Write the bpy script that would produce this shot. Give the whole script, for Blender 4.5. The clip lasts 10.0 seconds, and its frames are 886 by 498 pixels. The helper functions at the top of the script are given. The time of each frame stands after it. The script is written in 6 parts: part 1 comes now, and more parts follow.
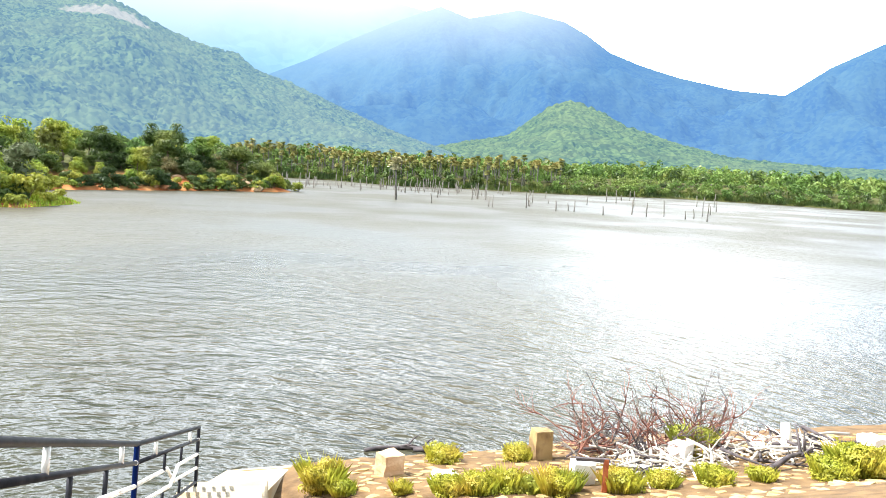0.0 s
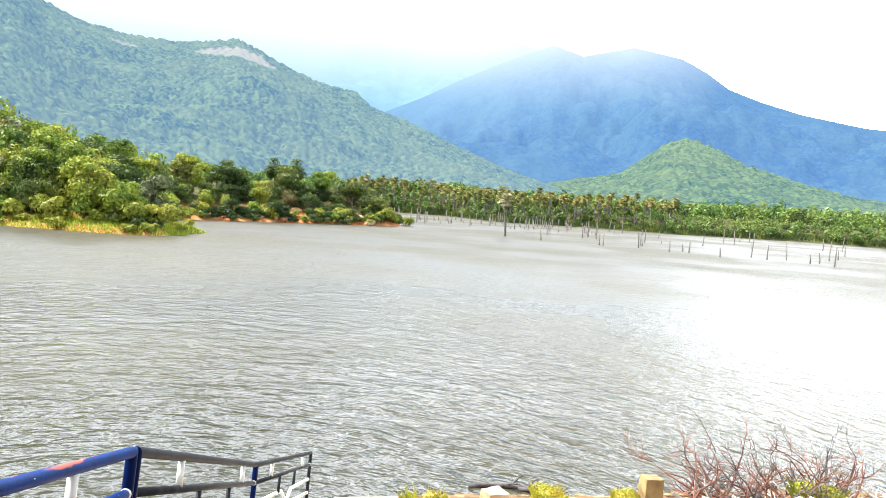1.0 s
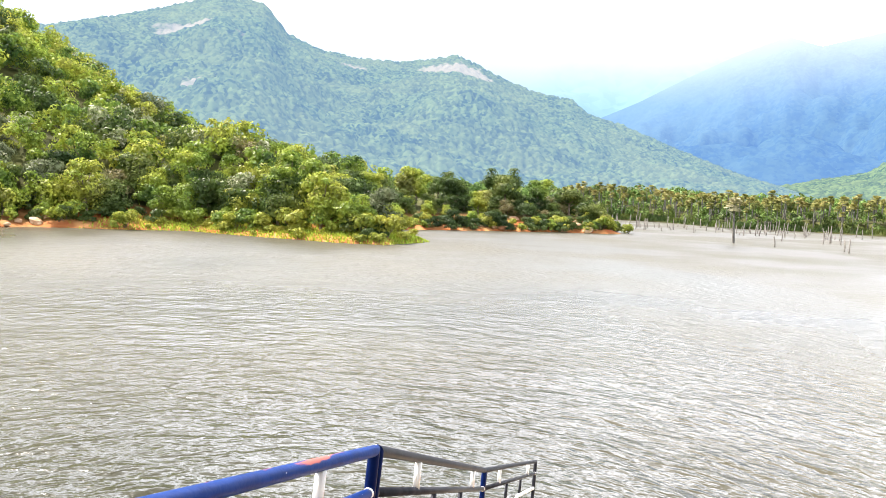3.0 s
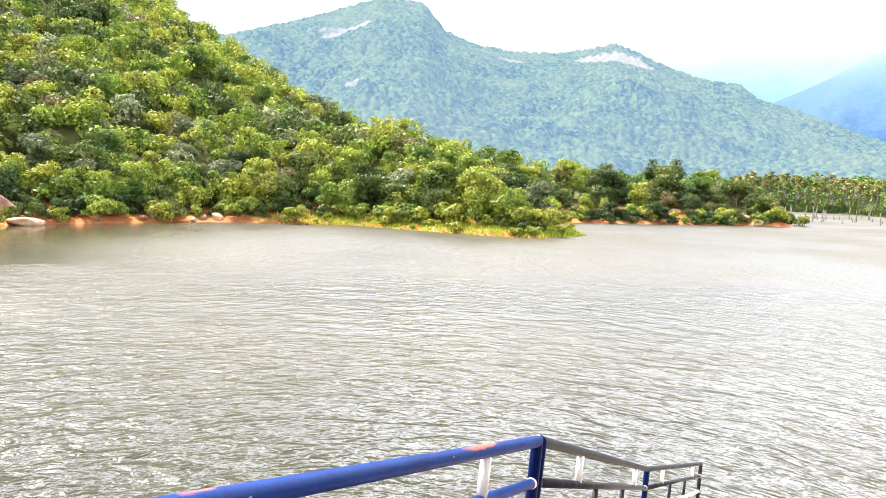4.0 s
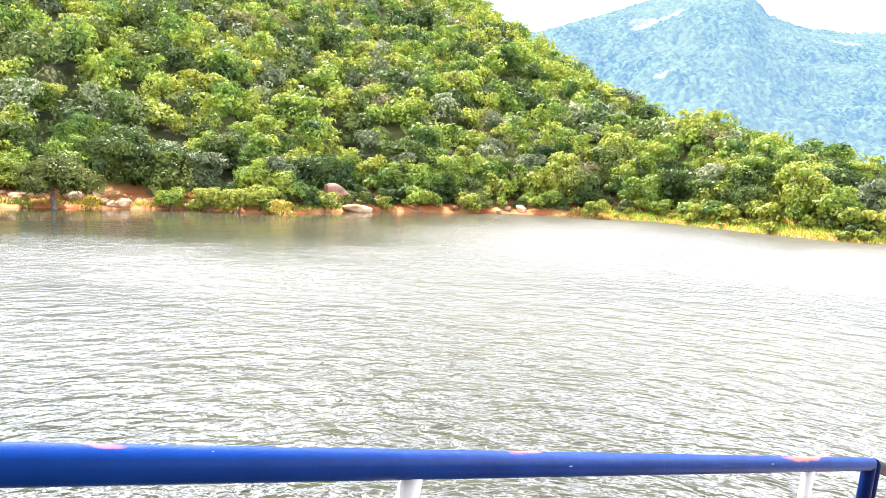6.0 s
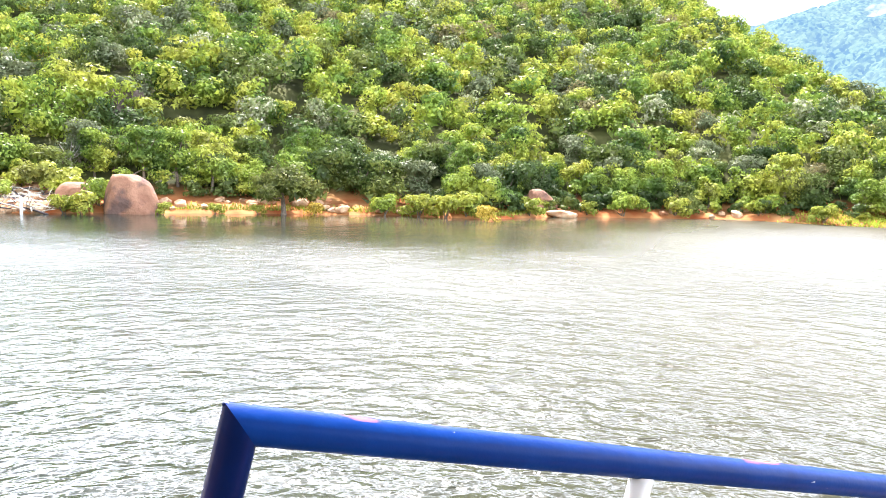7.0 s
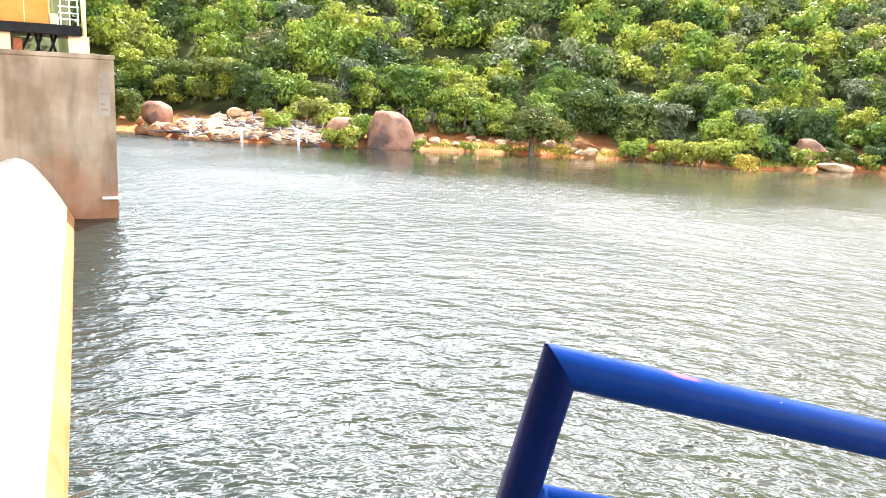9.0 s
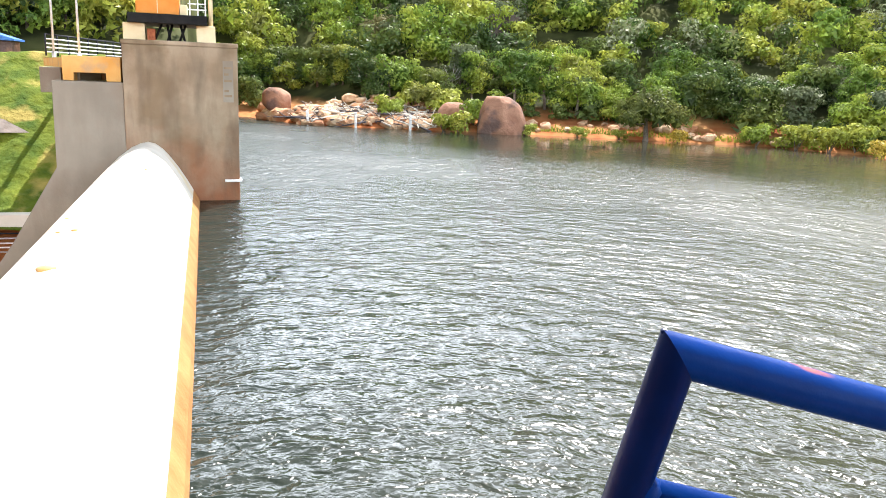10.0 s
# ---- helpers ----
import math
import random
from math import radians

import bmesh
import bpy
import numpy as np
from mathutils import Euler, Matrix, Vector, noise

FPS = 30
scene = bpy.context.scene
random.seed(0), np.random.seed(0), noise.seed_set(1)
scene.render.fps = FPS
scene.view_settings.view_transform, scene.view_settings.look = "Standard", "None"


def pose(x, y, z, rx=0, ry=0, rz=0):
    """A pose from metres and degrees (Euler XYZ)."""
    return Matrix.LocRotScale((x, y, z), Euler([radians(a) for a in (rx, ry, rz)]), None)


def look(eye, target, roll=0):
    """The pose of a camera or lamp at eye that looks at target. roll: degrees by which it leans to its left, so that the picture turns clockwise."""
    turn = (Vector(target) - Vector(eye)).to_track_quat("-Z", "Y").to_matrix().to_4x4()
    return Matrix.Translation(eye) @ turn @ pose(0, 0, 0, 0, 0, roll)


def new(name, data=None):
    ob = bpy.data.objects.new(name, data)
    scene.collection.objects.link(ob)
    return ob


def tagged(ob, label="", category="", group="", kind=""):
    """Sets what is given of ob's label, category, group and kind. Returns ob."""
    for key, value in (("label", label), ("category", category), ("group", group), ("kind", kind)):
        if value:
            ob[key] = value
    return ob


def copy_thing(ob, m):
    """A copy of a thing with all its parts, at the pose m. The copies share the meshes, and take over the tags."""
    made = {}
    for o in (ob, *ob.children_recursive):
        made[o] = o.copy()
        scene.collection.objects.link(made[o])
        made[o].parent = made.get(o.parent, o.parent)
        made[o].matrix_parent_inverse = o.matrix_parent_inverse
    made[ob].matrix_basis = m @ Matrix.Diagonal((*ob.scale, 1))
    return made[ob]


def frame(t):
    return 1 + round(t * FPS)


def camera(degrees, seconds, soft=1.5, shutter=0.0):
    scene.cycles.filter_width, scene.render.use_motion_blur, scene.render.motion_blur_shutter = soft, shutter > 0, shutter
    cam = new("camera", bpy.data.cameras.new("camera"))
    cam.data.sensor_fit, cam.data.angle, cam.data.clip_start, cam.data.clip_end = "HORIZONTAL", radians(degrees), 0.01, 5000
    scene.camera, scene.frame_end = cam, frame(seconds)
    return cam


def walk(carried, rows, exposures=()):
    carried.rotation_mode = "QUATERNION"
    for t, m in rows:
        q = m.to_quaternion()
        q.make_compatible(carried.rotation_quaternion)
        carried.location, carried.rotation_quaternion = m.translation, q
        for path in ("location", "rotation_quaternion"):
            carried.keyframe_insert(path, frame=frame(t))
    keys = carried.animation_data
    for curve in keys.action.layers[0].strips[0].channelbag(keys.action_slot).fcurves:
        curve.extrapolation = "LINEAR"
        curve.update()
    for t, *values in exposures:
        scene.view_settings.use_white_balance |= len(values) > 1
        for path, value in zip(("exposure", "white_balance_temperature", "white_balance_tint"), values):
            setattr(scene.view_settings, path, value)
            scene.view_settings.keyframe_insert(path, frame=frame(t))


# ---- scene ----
cam = camera(59.7, 10.0, 0.9)
PATH = [
    (0, (-0.058, 0.34, 5.509), (-0.04, 2.33, 5.303), 3.1),
    (0.5, (-0.086, 0.259, 5.514), (-0.24, 2.246, 5.348), 3.8),
    (1, (-0.1, 0.237, 5.522), (-0.366, 2.215, 5.392), 4.0),
    (1.5, (-0.125, 0.247, 5.508), (-0.505, 2.206, 5.384), 3.4),
    (2, (-0.177, 0.332, 5.474), (-0.656, 2.267, 5.317), 3.7),
    (2.2, (-0.208, 0.38, 5.463), (-0.751, 2.299, 5.319), 3.4),
    (3.5, (-0.3, 0.473, 5.428), (-1.266, 2.216, 5.266), 2.4),
    (4, (-0.311, 0.449, 5.42), (-1.459, 2.077, 5.247), 1.9),
    (4.5, (-0.364, 0.502, 5.402), (-1.68, 1.997, 5.22), 1.5),
    (5, (-0.303, 0.377, 5.435), (-1.746, 1.747, 5.233), 1.3),
    (5.2, (-0.309, 0.37, 5.437), (-1.808, 1.678, 5.235), 1.6),
    (6.3, (-0.316, 0.371, 5.388), (-2.05, 1.344, 5.173), 1.5),
    (6.5, (-0.318, 0.358, 5.387), (-2.102, 1.24, 5.188), 0.9),
    (6.6, (-0.317, 0.35, 5.386), (-2.13, 1.175, 5.203), 1.5),
    (7, (-0.314, 0.322, 5.382), (-2.208, 0.928, 5.162), 1.5),
    (7.5, (-0.339, 0.299, 5.377), (-2.258, 0.802, 5.123), 2.0),
    (8, (-0.353, 0.267, 5.374), (-2.292, 0.645, 5.066), 2.9),
    (8.5, (-0.327, 0.233, 5.384), (-2.291, 0.391, 5.042), 3.1),
    (9, (-0.371, 0.226, 5.372), (-2.333, 0.224, 4.983), 2.7),
    (9.5, (-0.394, 0.216, 5.359), (-2.339, 0.045, 4.929), 2.6),
    (10, (-0.393, 0.223, 5.359), (-2.325, -0.055, 4.922), 2.2),
]
walk(cam, [(t, look(eye, target, roll)) for t, eye, target, roll in PATH],
     [(0, 1.45, 6350, 11), (2, 1.45, 6650, 15), (3.5, 1.75, 6700, 18), (4.5, 1.85, 6600, 18), (5.5, 2.05, 6300, 18), (6.5, 2.25, 6300, 19), (8, 2.25, 6300, 17), (9, 2.12, 6350, 16), (9.5, 1.8, 6350, 15), (10, 1.5, 6350, 14)])

# ---- sky, sun, exposure ----
SUN_AZ, SUN_EL = 86.0, 56.0   # degrees left of +y, above the horizon
sky = bpy.data.worlds.new("sky")
scene.world = sky
sky.use_nodes = True
wn, wl = sky.node_tree.nodes, sky.node_tree.links
wn.clear()
w_out, w_bg = wn.new("ShaderNodeOutputWorld"), wn.new("ShaderNodeBackground")
w_sky, w_tc, w_noise = wn.new("ShaderNodeTexSky"), wn.new("ShaderNodeTexCoord"), wn.new("ShaderNodeTexNoise")
w_ramp, w_mix, w_map = wn.new("ShaderNodeValToRGB"), wn.new("ShaderNodeMix"), wn.new("ShaderNodeMapping")
w_sky.sky_type, w_sky.sun_disc = "NISHITA", False
w_sky.sun_elevation, w_sky.sun_rotation = radians(SUN_EL), radians(-SUN_AZ)
w_sky.air_density, w_sky.dust_density = 1.0, 2.0
w_map.inputs["Scale"].default_value = (1.0, 1.0, 2.6)
w_noise.inputs["Scale"].default_value, w_noise.inputs["Detail"].default_value = 2.2, 7.0
w_noise.inputs["Roughness"].default_value = 0.55
w_ramp.color_ramp.elements[0].position, w_ramp.color_ramp.elements[1].position = 0.30, 0.58
w_ramp.color_ramp.elements[0].color = (0.15, 0.15, 0.15, 1)
w_mix.data_type = "RGBA"
w_mix.inputs["B"].default_value = (15.5, 16.6, 17.2, 1)
w_bg.inputs["Strength"].default_value = 0.105
wl.new(w_tc.outputs["Generated"], w_map.inputs["Vector"])
wl.new(w_map.outputs["Vector"], w_noise.inputs["Vector"])
wl.new(w_noise.outputs["Fac"], w_ramp.inputs["Fac"])
# clearer blue overhead
w_thin, w_open = wn.new("ShaderNodeMath"), wn.new("ShaderNodeMapRange")
w_thin.operation = "MULTIPLY"
w_open.inputs["From Min"].default_value, w_open.inputs["From Max"].default_value = 0.3, 0.85
w_open.inputs["To Min"].default_value, w_open.inputs["To Max"].default_value = 1.0, 0.4
wl.new(w_ramp.outputs["Color"], w_thin.inputs[0])
wl.new(w_open.outputs["Result"], w_thin.inputs[1])
wl.new(w_thin.outputs[0], w_mix.inputs["Factor"])
wl.new(w_sky.outputs["Color"], w_mix.inputs["A"])
# haze and cloud are brightest low in the sky
w_sep, w_low, w_mul = wn.new("ShaderNodeSeparateXYZ"), wn.new("ShaderNodeMapRange"), wn.new("ShaderNodeVectorMath")
w_low.inputs["From Min"].default_value, w_low.inputs["From Max"].default_value = 0.2, 0.64
w_low.inputs["To Min"].default_value, w_low.inputs["To Max"].default_value = 2.9, 0.2
w_mul.operation = "SCALE"
wl.new(w_tc.outputs["Generated"], w_sep.inputs["Vector"])
wl.new(w_sep.outputs["Z"], w_low.inputs["Value"])
wl.new(w_sep.outputs["Z"], w_open.inputs["Value"])
wl.new(w_mix.outputs["Result"], w_mul.inputs[0])
wl.new(w_low.outputs["Result"], w_mul.inputs["Scale"])
wl.new(w_mul.outputs["Vector"], w_bg.inputs["Color"])
wl.new(w_bg.outputs["Background"], w_out.inputs["Surface"])

sun_data = bpy.data.lights.new("sun", "SUN")
sun_data.energy, sun_data.angle, sun_data.color = 5.0, radians(0.6), (1.0, 0.96, 0.90)
sun = new("sun", sun_data)
sa, se = radians(SUN_AZ), radians(SUN_EL)
sun.matrix_world = look((-math.sin(sa) * math.cos(se) * 90, math.cos(sa) * math.cos(se) * 90, math.sin(se) * 90), (0, 0, 0))

# ---- materials ----


def shader(name, base, base2=None, scale=3.0, rough=0.8, metal=0.0, bump=0.3, bump_scale=None, detail=6.0, base3=None, scale3=0.4, amount3=0.4, spec=0.3, random_obj=0.0, band=None, streak=None):
    """A procedural surface: two tones by noise, a third in larger stains, fine relief."""
    m = bpy.data.materials.new(name)
    m.use_nodes = True
    n, k = m.node_tree.nodes, m.node_tree.links
    b = n["Principled BSDF"]
    geo = n.new("ShaderNodeNewGeometry")
    b.inputs["Roughness"].default_value, b.inputs["Metallic"].default_value = rough, metal
    b.inputs["Specular IOR Level"].default_value = spec
    t = n.new("ShaderNodeTexNoise")
    t.inputs["Scale"].default_value, t.inputs["Detail"].default_value = scale, detail
    k.new(geo.outputs["Position"], t.inputs["Vector"])
    r = n.new("ShaderNodeValToRGB")
    r.color_ramp.elements[0].position, r.color_ramp.elements[1].position = 0.33, 0.67
    r.color_ramp.elements[0].color = (*base, 1)
    r.color_ramp.elements[1].color = (*(base2 or base), 1)
    k.new(t.outputs["Fac"], r.inputs["Fac"])
    colour = r.outputs["Color"]
    if base3:
        t3 = n.new("ShaderNodeTexNoise")
        t3.inputs["Scale"].default_value, t3.inputs["Detail"].default_value = scale3, 5.0
        k.new(geo.outputs["Position"], t3.inputs["Vector"])
        r3 = n.new("ShaderNodeValToRGB")
        r3.color_ramp.elements[0].position, r3.color_ramp.elements[1].position = 0.62 - amount3 * 0.4, 0.75 - amount3 * 0.4
        k.new(t3.outputs["Fac"], r3.inputs["Fac"])
        mx = n.new("ShaderNodeMix")
        mx.data_type = "RGBA"
        k.new(r3.outputs["Color"], mx.inputs["Factor"])
        k.new(colour, mx.inputs["A"])
        mx.inputs["B"].default_value = (*base3, 1)
        colour = mx.outputs["Result"]
    if band:
        low, high, stain = band
        sp, tn, ad, mb, xb = n.new("ShaderNodeSeparateXYZ"), n.new("ShaderNodeTexNoise"), n.new("ShaderNodeMath"), n.new("ShaderNodeMapRange"), n.new("ShaderNodeMix")
        k.new(geo.outputs["Position"], sp.inputs["Vector"])
        k.new(geo.outputs["Position"], tn.inputs["Vector"])
        tn.inputs["Scale"].default_value, tn.inputs["Detail"].default_value = 0.8, 5.0
        ad.operation = "MULTIPLY_ADD"
        ad.inputs[1].default_value = -4.5
        k.new(tn.outputs["Fac"], ad.inputs[0])
        k.new(sp.outputs["Z"], ad.inputs[2])
        mb.inputs["From Min"].default_value, mb.inputs["From Max"].default_value = low - 2.25, high - 2.25
        mb.inputs["To Min"].default_value, mb.inputs["To Max"].default_value = 0.85, 0.0
        k.new(ad.outputs[0], mb.inputs["Value"])
        xb.data_type = "RGBA"
        k.new(mb.outputs["Result"], xb.inputs["Factor"])
        k.new(colour, xb.inputs["A"])
        xb.inputs["B"].default_value = (*stain, 1)
        colour = xb.outputs["Result"]
    if streak:
        ms, ts, rs, xs = n.new("ShaderNodeMapping"), n.new("ShaderNodeTexNoise"), n.new("ShaderNodeValToRGB"), n.new("ShaderNodeMix")
        ms.inputs["Scale"].default_value = (1.6, 1.6, 0.38)
        ts.inputs["Scale"].default_value, ts.inputs["Detail"].default_value = 1.0, 6.0
        k.new(geo.outputs["Position"], ms.inputs["Vector"])
        k.new(ms.outputs["Vector"], ts.inputs["Vector"])
        k.new(ts.outputs["Fac"], rs.inputs["Fac"])
        rs.color_ramp.elements[0].position, rs.color_ramp.elements[1].position = 0.46, 0.72
        rs.color_ramp.elements[1].color = (0.6, 0.6, 0.6, 1)
        xs.data_type = "RGBA"
        k.new(rs.outputs["Color"], xs.inputs["Factor"])
        k.new(colour, xs.inputs["A"])
        xs.inputs["B"].default_value = (*streak, 1)
        colour = xs.outputs["Result"]
    if random_obj:
        info, hs = n.new("ShaderNodeObjectInfo"), n.new("ShaderNodeHueSaturation")
        mr = n.new("ShaderNodeMapRange")
        mr.inputs["To Min"].default_value, mr.inputs["To Max"].default_value = 1 - random_obj, 1 + random_obj
        k.new(info.outputs["Random"], mr.inputs["Value"])
        k.new(mr.outputs["Result"], hs.inputs["Value"])
        k.new(colour, hs.inputs["Color"])
        colour = hs.outputs["Color"]
    k.new(colour, b.inputs["Base Color"])
    if bump:
        tb, bp = n.new("ShaderNodeTexNoise"), n.new("ShaderNodeBump")
        tb.inputs["Scale"].default_value, tb.inputs["Detail"].default_value = bump_scale or scale * 4, 6.0
        k.new(geo.outputs["Position"], tb.inputs["Vector"])
        bp.inputs["Strength"].default_value = bump
        bp.inputs["Distance"].default_value = 0.6 / (bump_scale or scale * 4)
        k.new(tb.outputs["Fac"], bp.inputs["Height"])
        k.new(bp.outputs["Normal"], b.inputs["Normal"])
    return m


def leaf_shader(name, tones, patch=0.16, through_leaf=0.26):
    """Foliage: hue in patches the size of a crown, a little from leaf to leaf, light passing through."""
    m = bpy.data.materials.new(name)
    m.use_nodes = True
    n, k = m.node_tree.nodes, m.node_tree.links
    n.remove(n["Principled BSDF"])
    out = n["Material Output"]
    geo, t, r = n.new("ShaderNodeNewGeometry"), n.new("ShaderNodeTexNoise"), n.new("ShaderNodeValToRGB")
    t.inputs["Scale"].default_value, t.inputs["Detail"].default_value = patch, 2.0
    k.new(geo.outputs["Position"], t.inputs["Vector"])
    k.new(t.outputs["Fac"], r.inputs["Fac"])
    r.color_ramp.elements[0].position, r.color_ramp.elements[1].position = 0.28, 0.72
    r.color_ramp.elements[0].color, r.color_ramp.elements[1].color = (*tones[0], 1), (*tones[-1], 1)
    for i, tone in enumerate(tones[1:-1]):
        e = r.color_ramp.elements.new(0.28 + 0.44 * (i + 1) / (len(tones) - 1))
        e.color = (*tone, 1)
    hs, mr = n.new("ShaderNodeHueSaturation"), n.new("ShaderNodeMapRange")
    mr.inputs["To Min"].default_value, mr.inputs["To Max"].default_value = 0.62, 1.36
    k.new(geo.outputs["Random Per Island"], mr.inputs["Value"])
    k.new(mr.outputs["Result"], hs.inputs["Value"])
    k.new(r.outputs["Color"], hs.inputs["Color"])
    d, tr, gl, mx, mx2 = n.new("ShaderNodeBsdfDiffuse"), n.new("ShaderNodeBsdfTranslucent"), n.new("ShaderNodeBsdfGlossy"), n.new("ShaderNodeMixShader"), n.new("ShaderNodeMixShader")
    gl.inputs["Roughness"].default_value = 0.45
    mx.inputs["Fac"].default_value, mx2.inputs["Fac"].default_value = through_leaf, 0.02
    k.new(hs.outputs["Color"], d.inputs["Color"])
    k.new(hs.outputs["Color"], tr.inputs["Color"])
    k.new(d.outputs["BSDF"], mx.inputs[1])
    k.new(tr.outputs["BSDF"], mx.inputs[2])
    k.new(mx.outputs["Shader"], mx2.inputs[1])
    k.new(gl.outputs["BSDF"], mx2.inputs[2])
    k.new(mx2.outputs["Shader"], out.inputs["Surface"])
    return m


def hazed_slope_shader(name, tones, cell, haze, glow, rock=None, rock_scale=0.004, rock_at=0.66, bare=(), patch=None):
    """Far forested slopes: tree-sized cells of tone, larger patches, bare rock, and air haze painted in as a faint
    glow.
    """
    m = bpy.data.materials.new(name)
    m.use_nodes = True
    n, k = m.node_tree.nodes, m.node_tree.links
    b = n["Principled BSDF"]
    b.inputs["Roughness"].default_value, b.inputs["Specular IOR Level"].default_value = 1.0, 0.0
    geo, v, t, r, mx = n.new("ShaderNodeNewGeometry"), n.new("ShaderNodeTexVoronoi"), n.new("ShaderNodeTexNoise"), n.new("ShaderNodeValToRGB"), n.new("ShaderNodeMath")
    v.inputs["Scale"].default_value = 1 / cell
    t.inputs["Scale"].default_value, t.inputs["Detail"].default_value = 0.12 / cell, 4.0
    k.new(geo.outputs["Position"], v.inputs["Vector"])
    k.new(geo.outputs["Position"], t.inputs["Vector"])
    sep = n.new("ShaderNodeSeparateColor")
    k.new(v.outputs["Color"], sep.inputs["Color"])
    mx.operation = "MULTIPLY_ADD"
    mx.inputs[1].default_value = 0.5
    half = n.new("ShaderNodeMath")
    half.operation = "MULTIPLY"
    half.inputs[1].default_value = 0.55
    k.new(t.outputs["Fac"], half.inputs[0])
    k.new(sep.outputs["Red"], mx.inputs[0])
    k.new(half.outputs[0], mx.inputs[2])
    k.new(mx.outputs[0], r.inputs["Fac"])
    r.color_ramp.elements[0].position, r.color_ramp.elements[1].position = 0.28, 0.74
    r.color_ramp.elements[0].color, r.color_ramp.elements[1].color = (*tones[0], 1), (*tones[1], 1)
    colour = r.outputs["Color"]
    if patch:
        tp, rp, mp = n.new("ShaderNodeTexNoise"), n.new("ShaderNodeValToRGB"), n.new("ShaderNodeMix")
        tp.inputs["Scale"].default_value, tp.inputs["Detail"].default_value = 0.017 / cell ** 0.5, 5.0
        k.new(geo.outputs["Position"], tp.inputs["Vector"])
        rp.color_ramp.elements[0].position, rp.color_ramp.elements[1].position = 0.42, 0.66
        rp.color_ramp.elements[1].color = (0.4, 0.4, 0.4, 1)
        k.new(tp.outputs["Fac"], rp.inputs["Fac"])
        mp.data_type = "RGBA"
        k.new(rp.outputs["Color"], mp.inputs["Factor"])
        k.new(colour, mp.inputs["A"])
        mp.inputs["B"].default_value = (*patch, 1)
        colour = mp.outputs["Result"]
    if rock:
        tr, rr, mr = n.new("ShaderNodeTexNoise"), n.new("ShaderNodeValToRGB"), n.new("ShaderNodeMix")
        tr.inputs["Scale"].default_value, tr.inputs["Detail"].default_value = rock_scale, 8.0
        tr.inputs["Roughness"].default_value = 0.7
        k.new(geo.outputs["Position"], tr.inputs["Vector"])
        rr.color_ramp.elements[0].position, rr.color_ramp.elements[1].position = rock_at, rock_at + 0.06
        level = tr.outputs["Fac"]
        for x, y, z, radius in bare:
            away, near, add = n.new("ShaderNodeVectorMath"), n.new("ShaderNodeMapRange"), n.new("ShaderNodeMath")
            away.operation = "DISTANCE"
            away.inputs[1].default_value = (x, y, z)
            k.new(geo.outputs["Position"], away.inputs[0])
            near.inputs["From Max"].default_value = radius
            near.inputs["To Min"].default_value, near.inputs["To Max"].default_value = 0.27, 0.0
            k.new(away.outputs["Value"], near.inputs["Value"])
            add.operation = "ADD"
            k.new(level, add.inputs[0])
            k.new(near.outputs["Result"], add.inputs[1])
            level = add.outputs[0]
        k.new(level, rr.inputs["Fac"])
        mr.data_type = "RGBA"
        k.new(rr.outputs["Color"], mr.inputs["Factor"])
        k.new(colour, mr.inputs["A"])
        mr.inputs["B"].default_value = (*rock, 1)
        colour = mr.outputs["Result"]
    k.new(colour, b.inputs["Base Color"])
    # aerial haze painted as an even bluish emission over the whole slope
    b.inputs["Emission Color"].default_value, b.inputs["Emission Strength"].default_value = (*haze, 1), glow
    return m


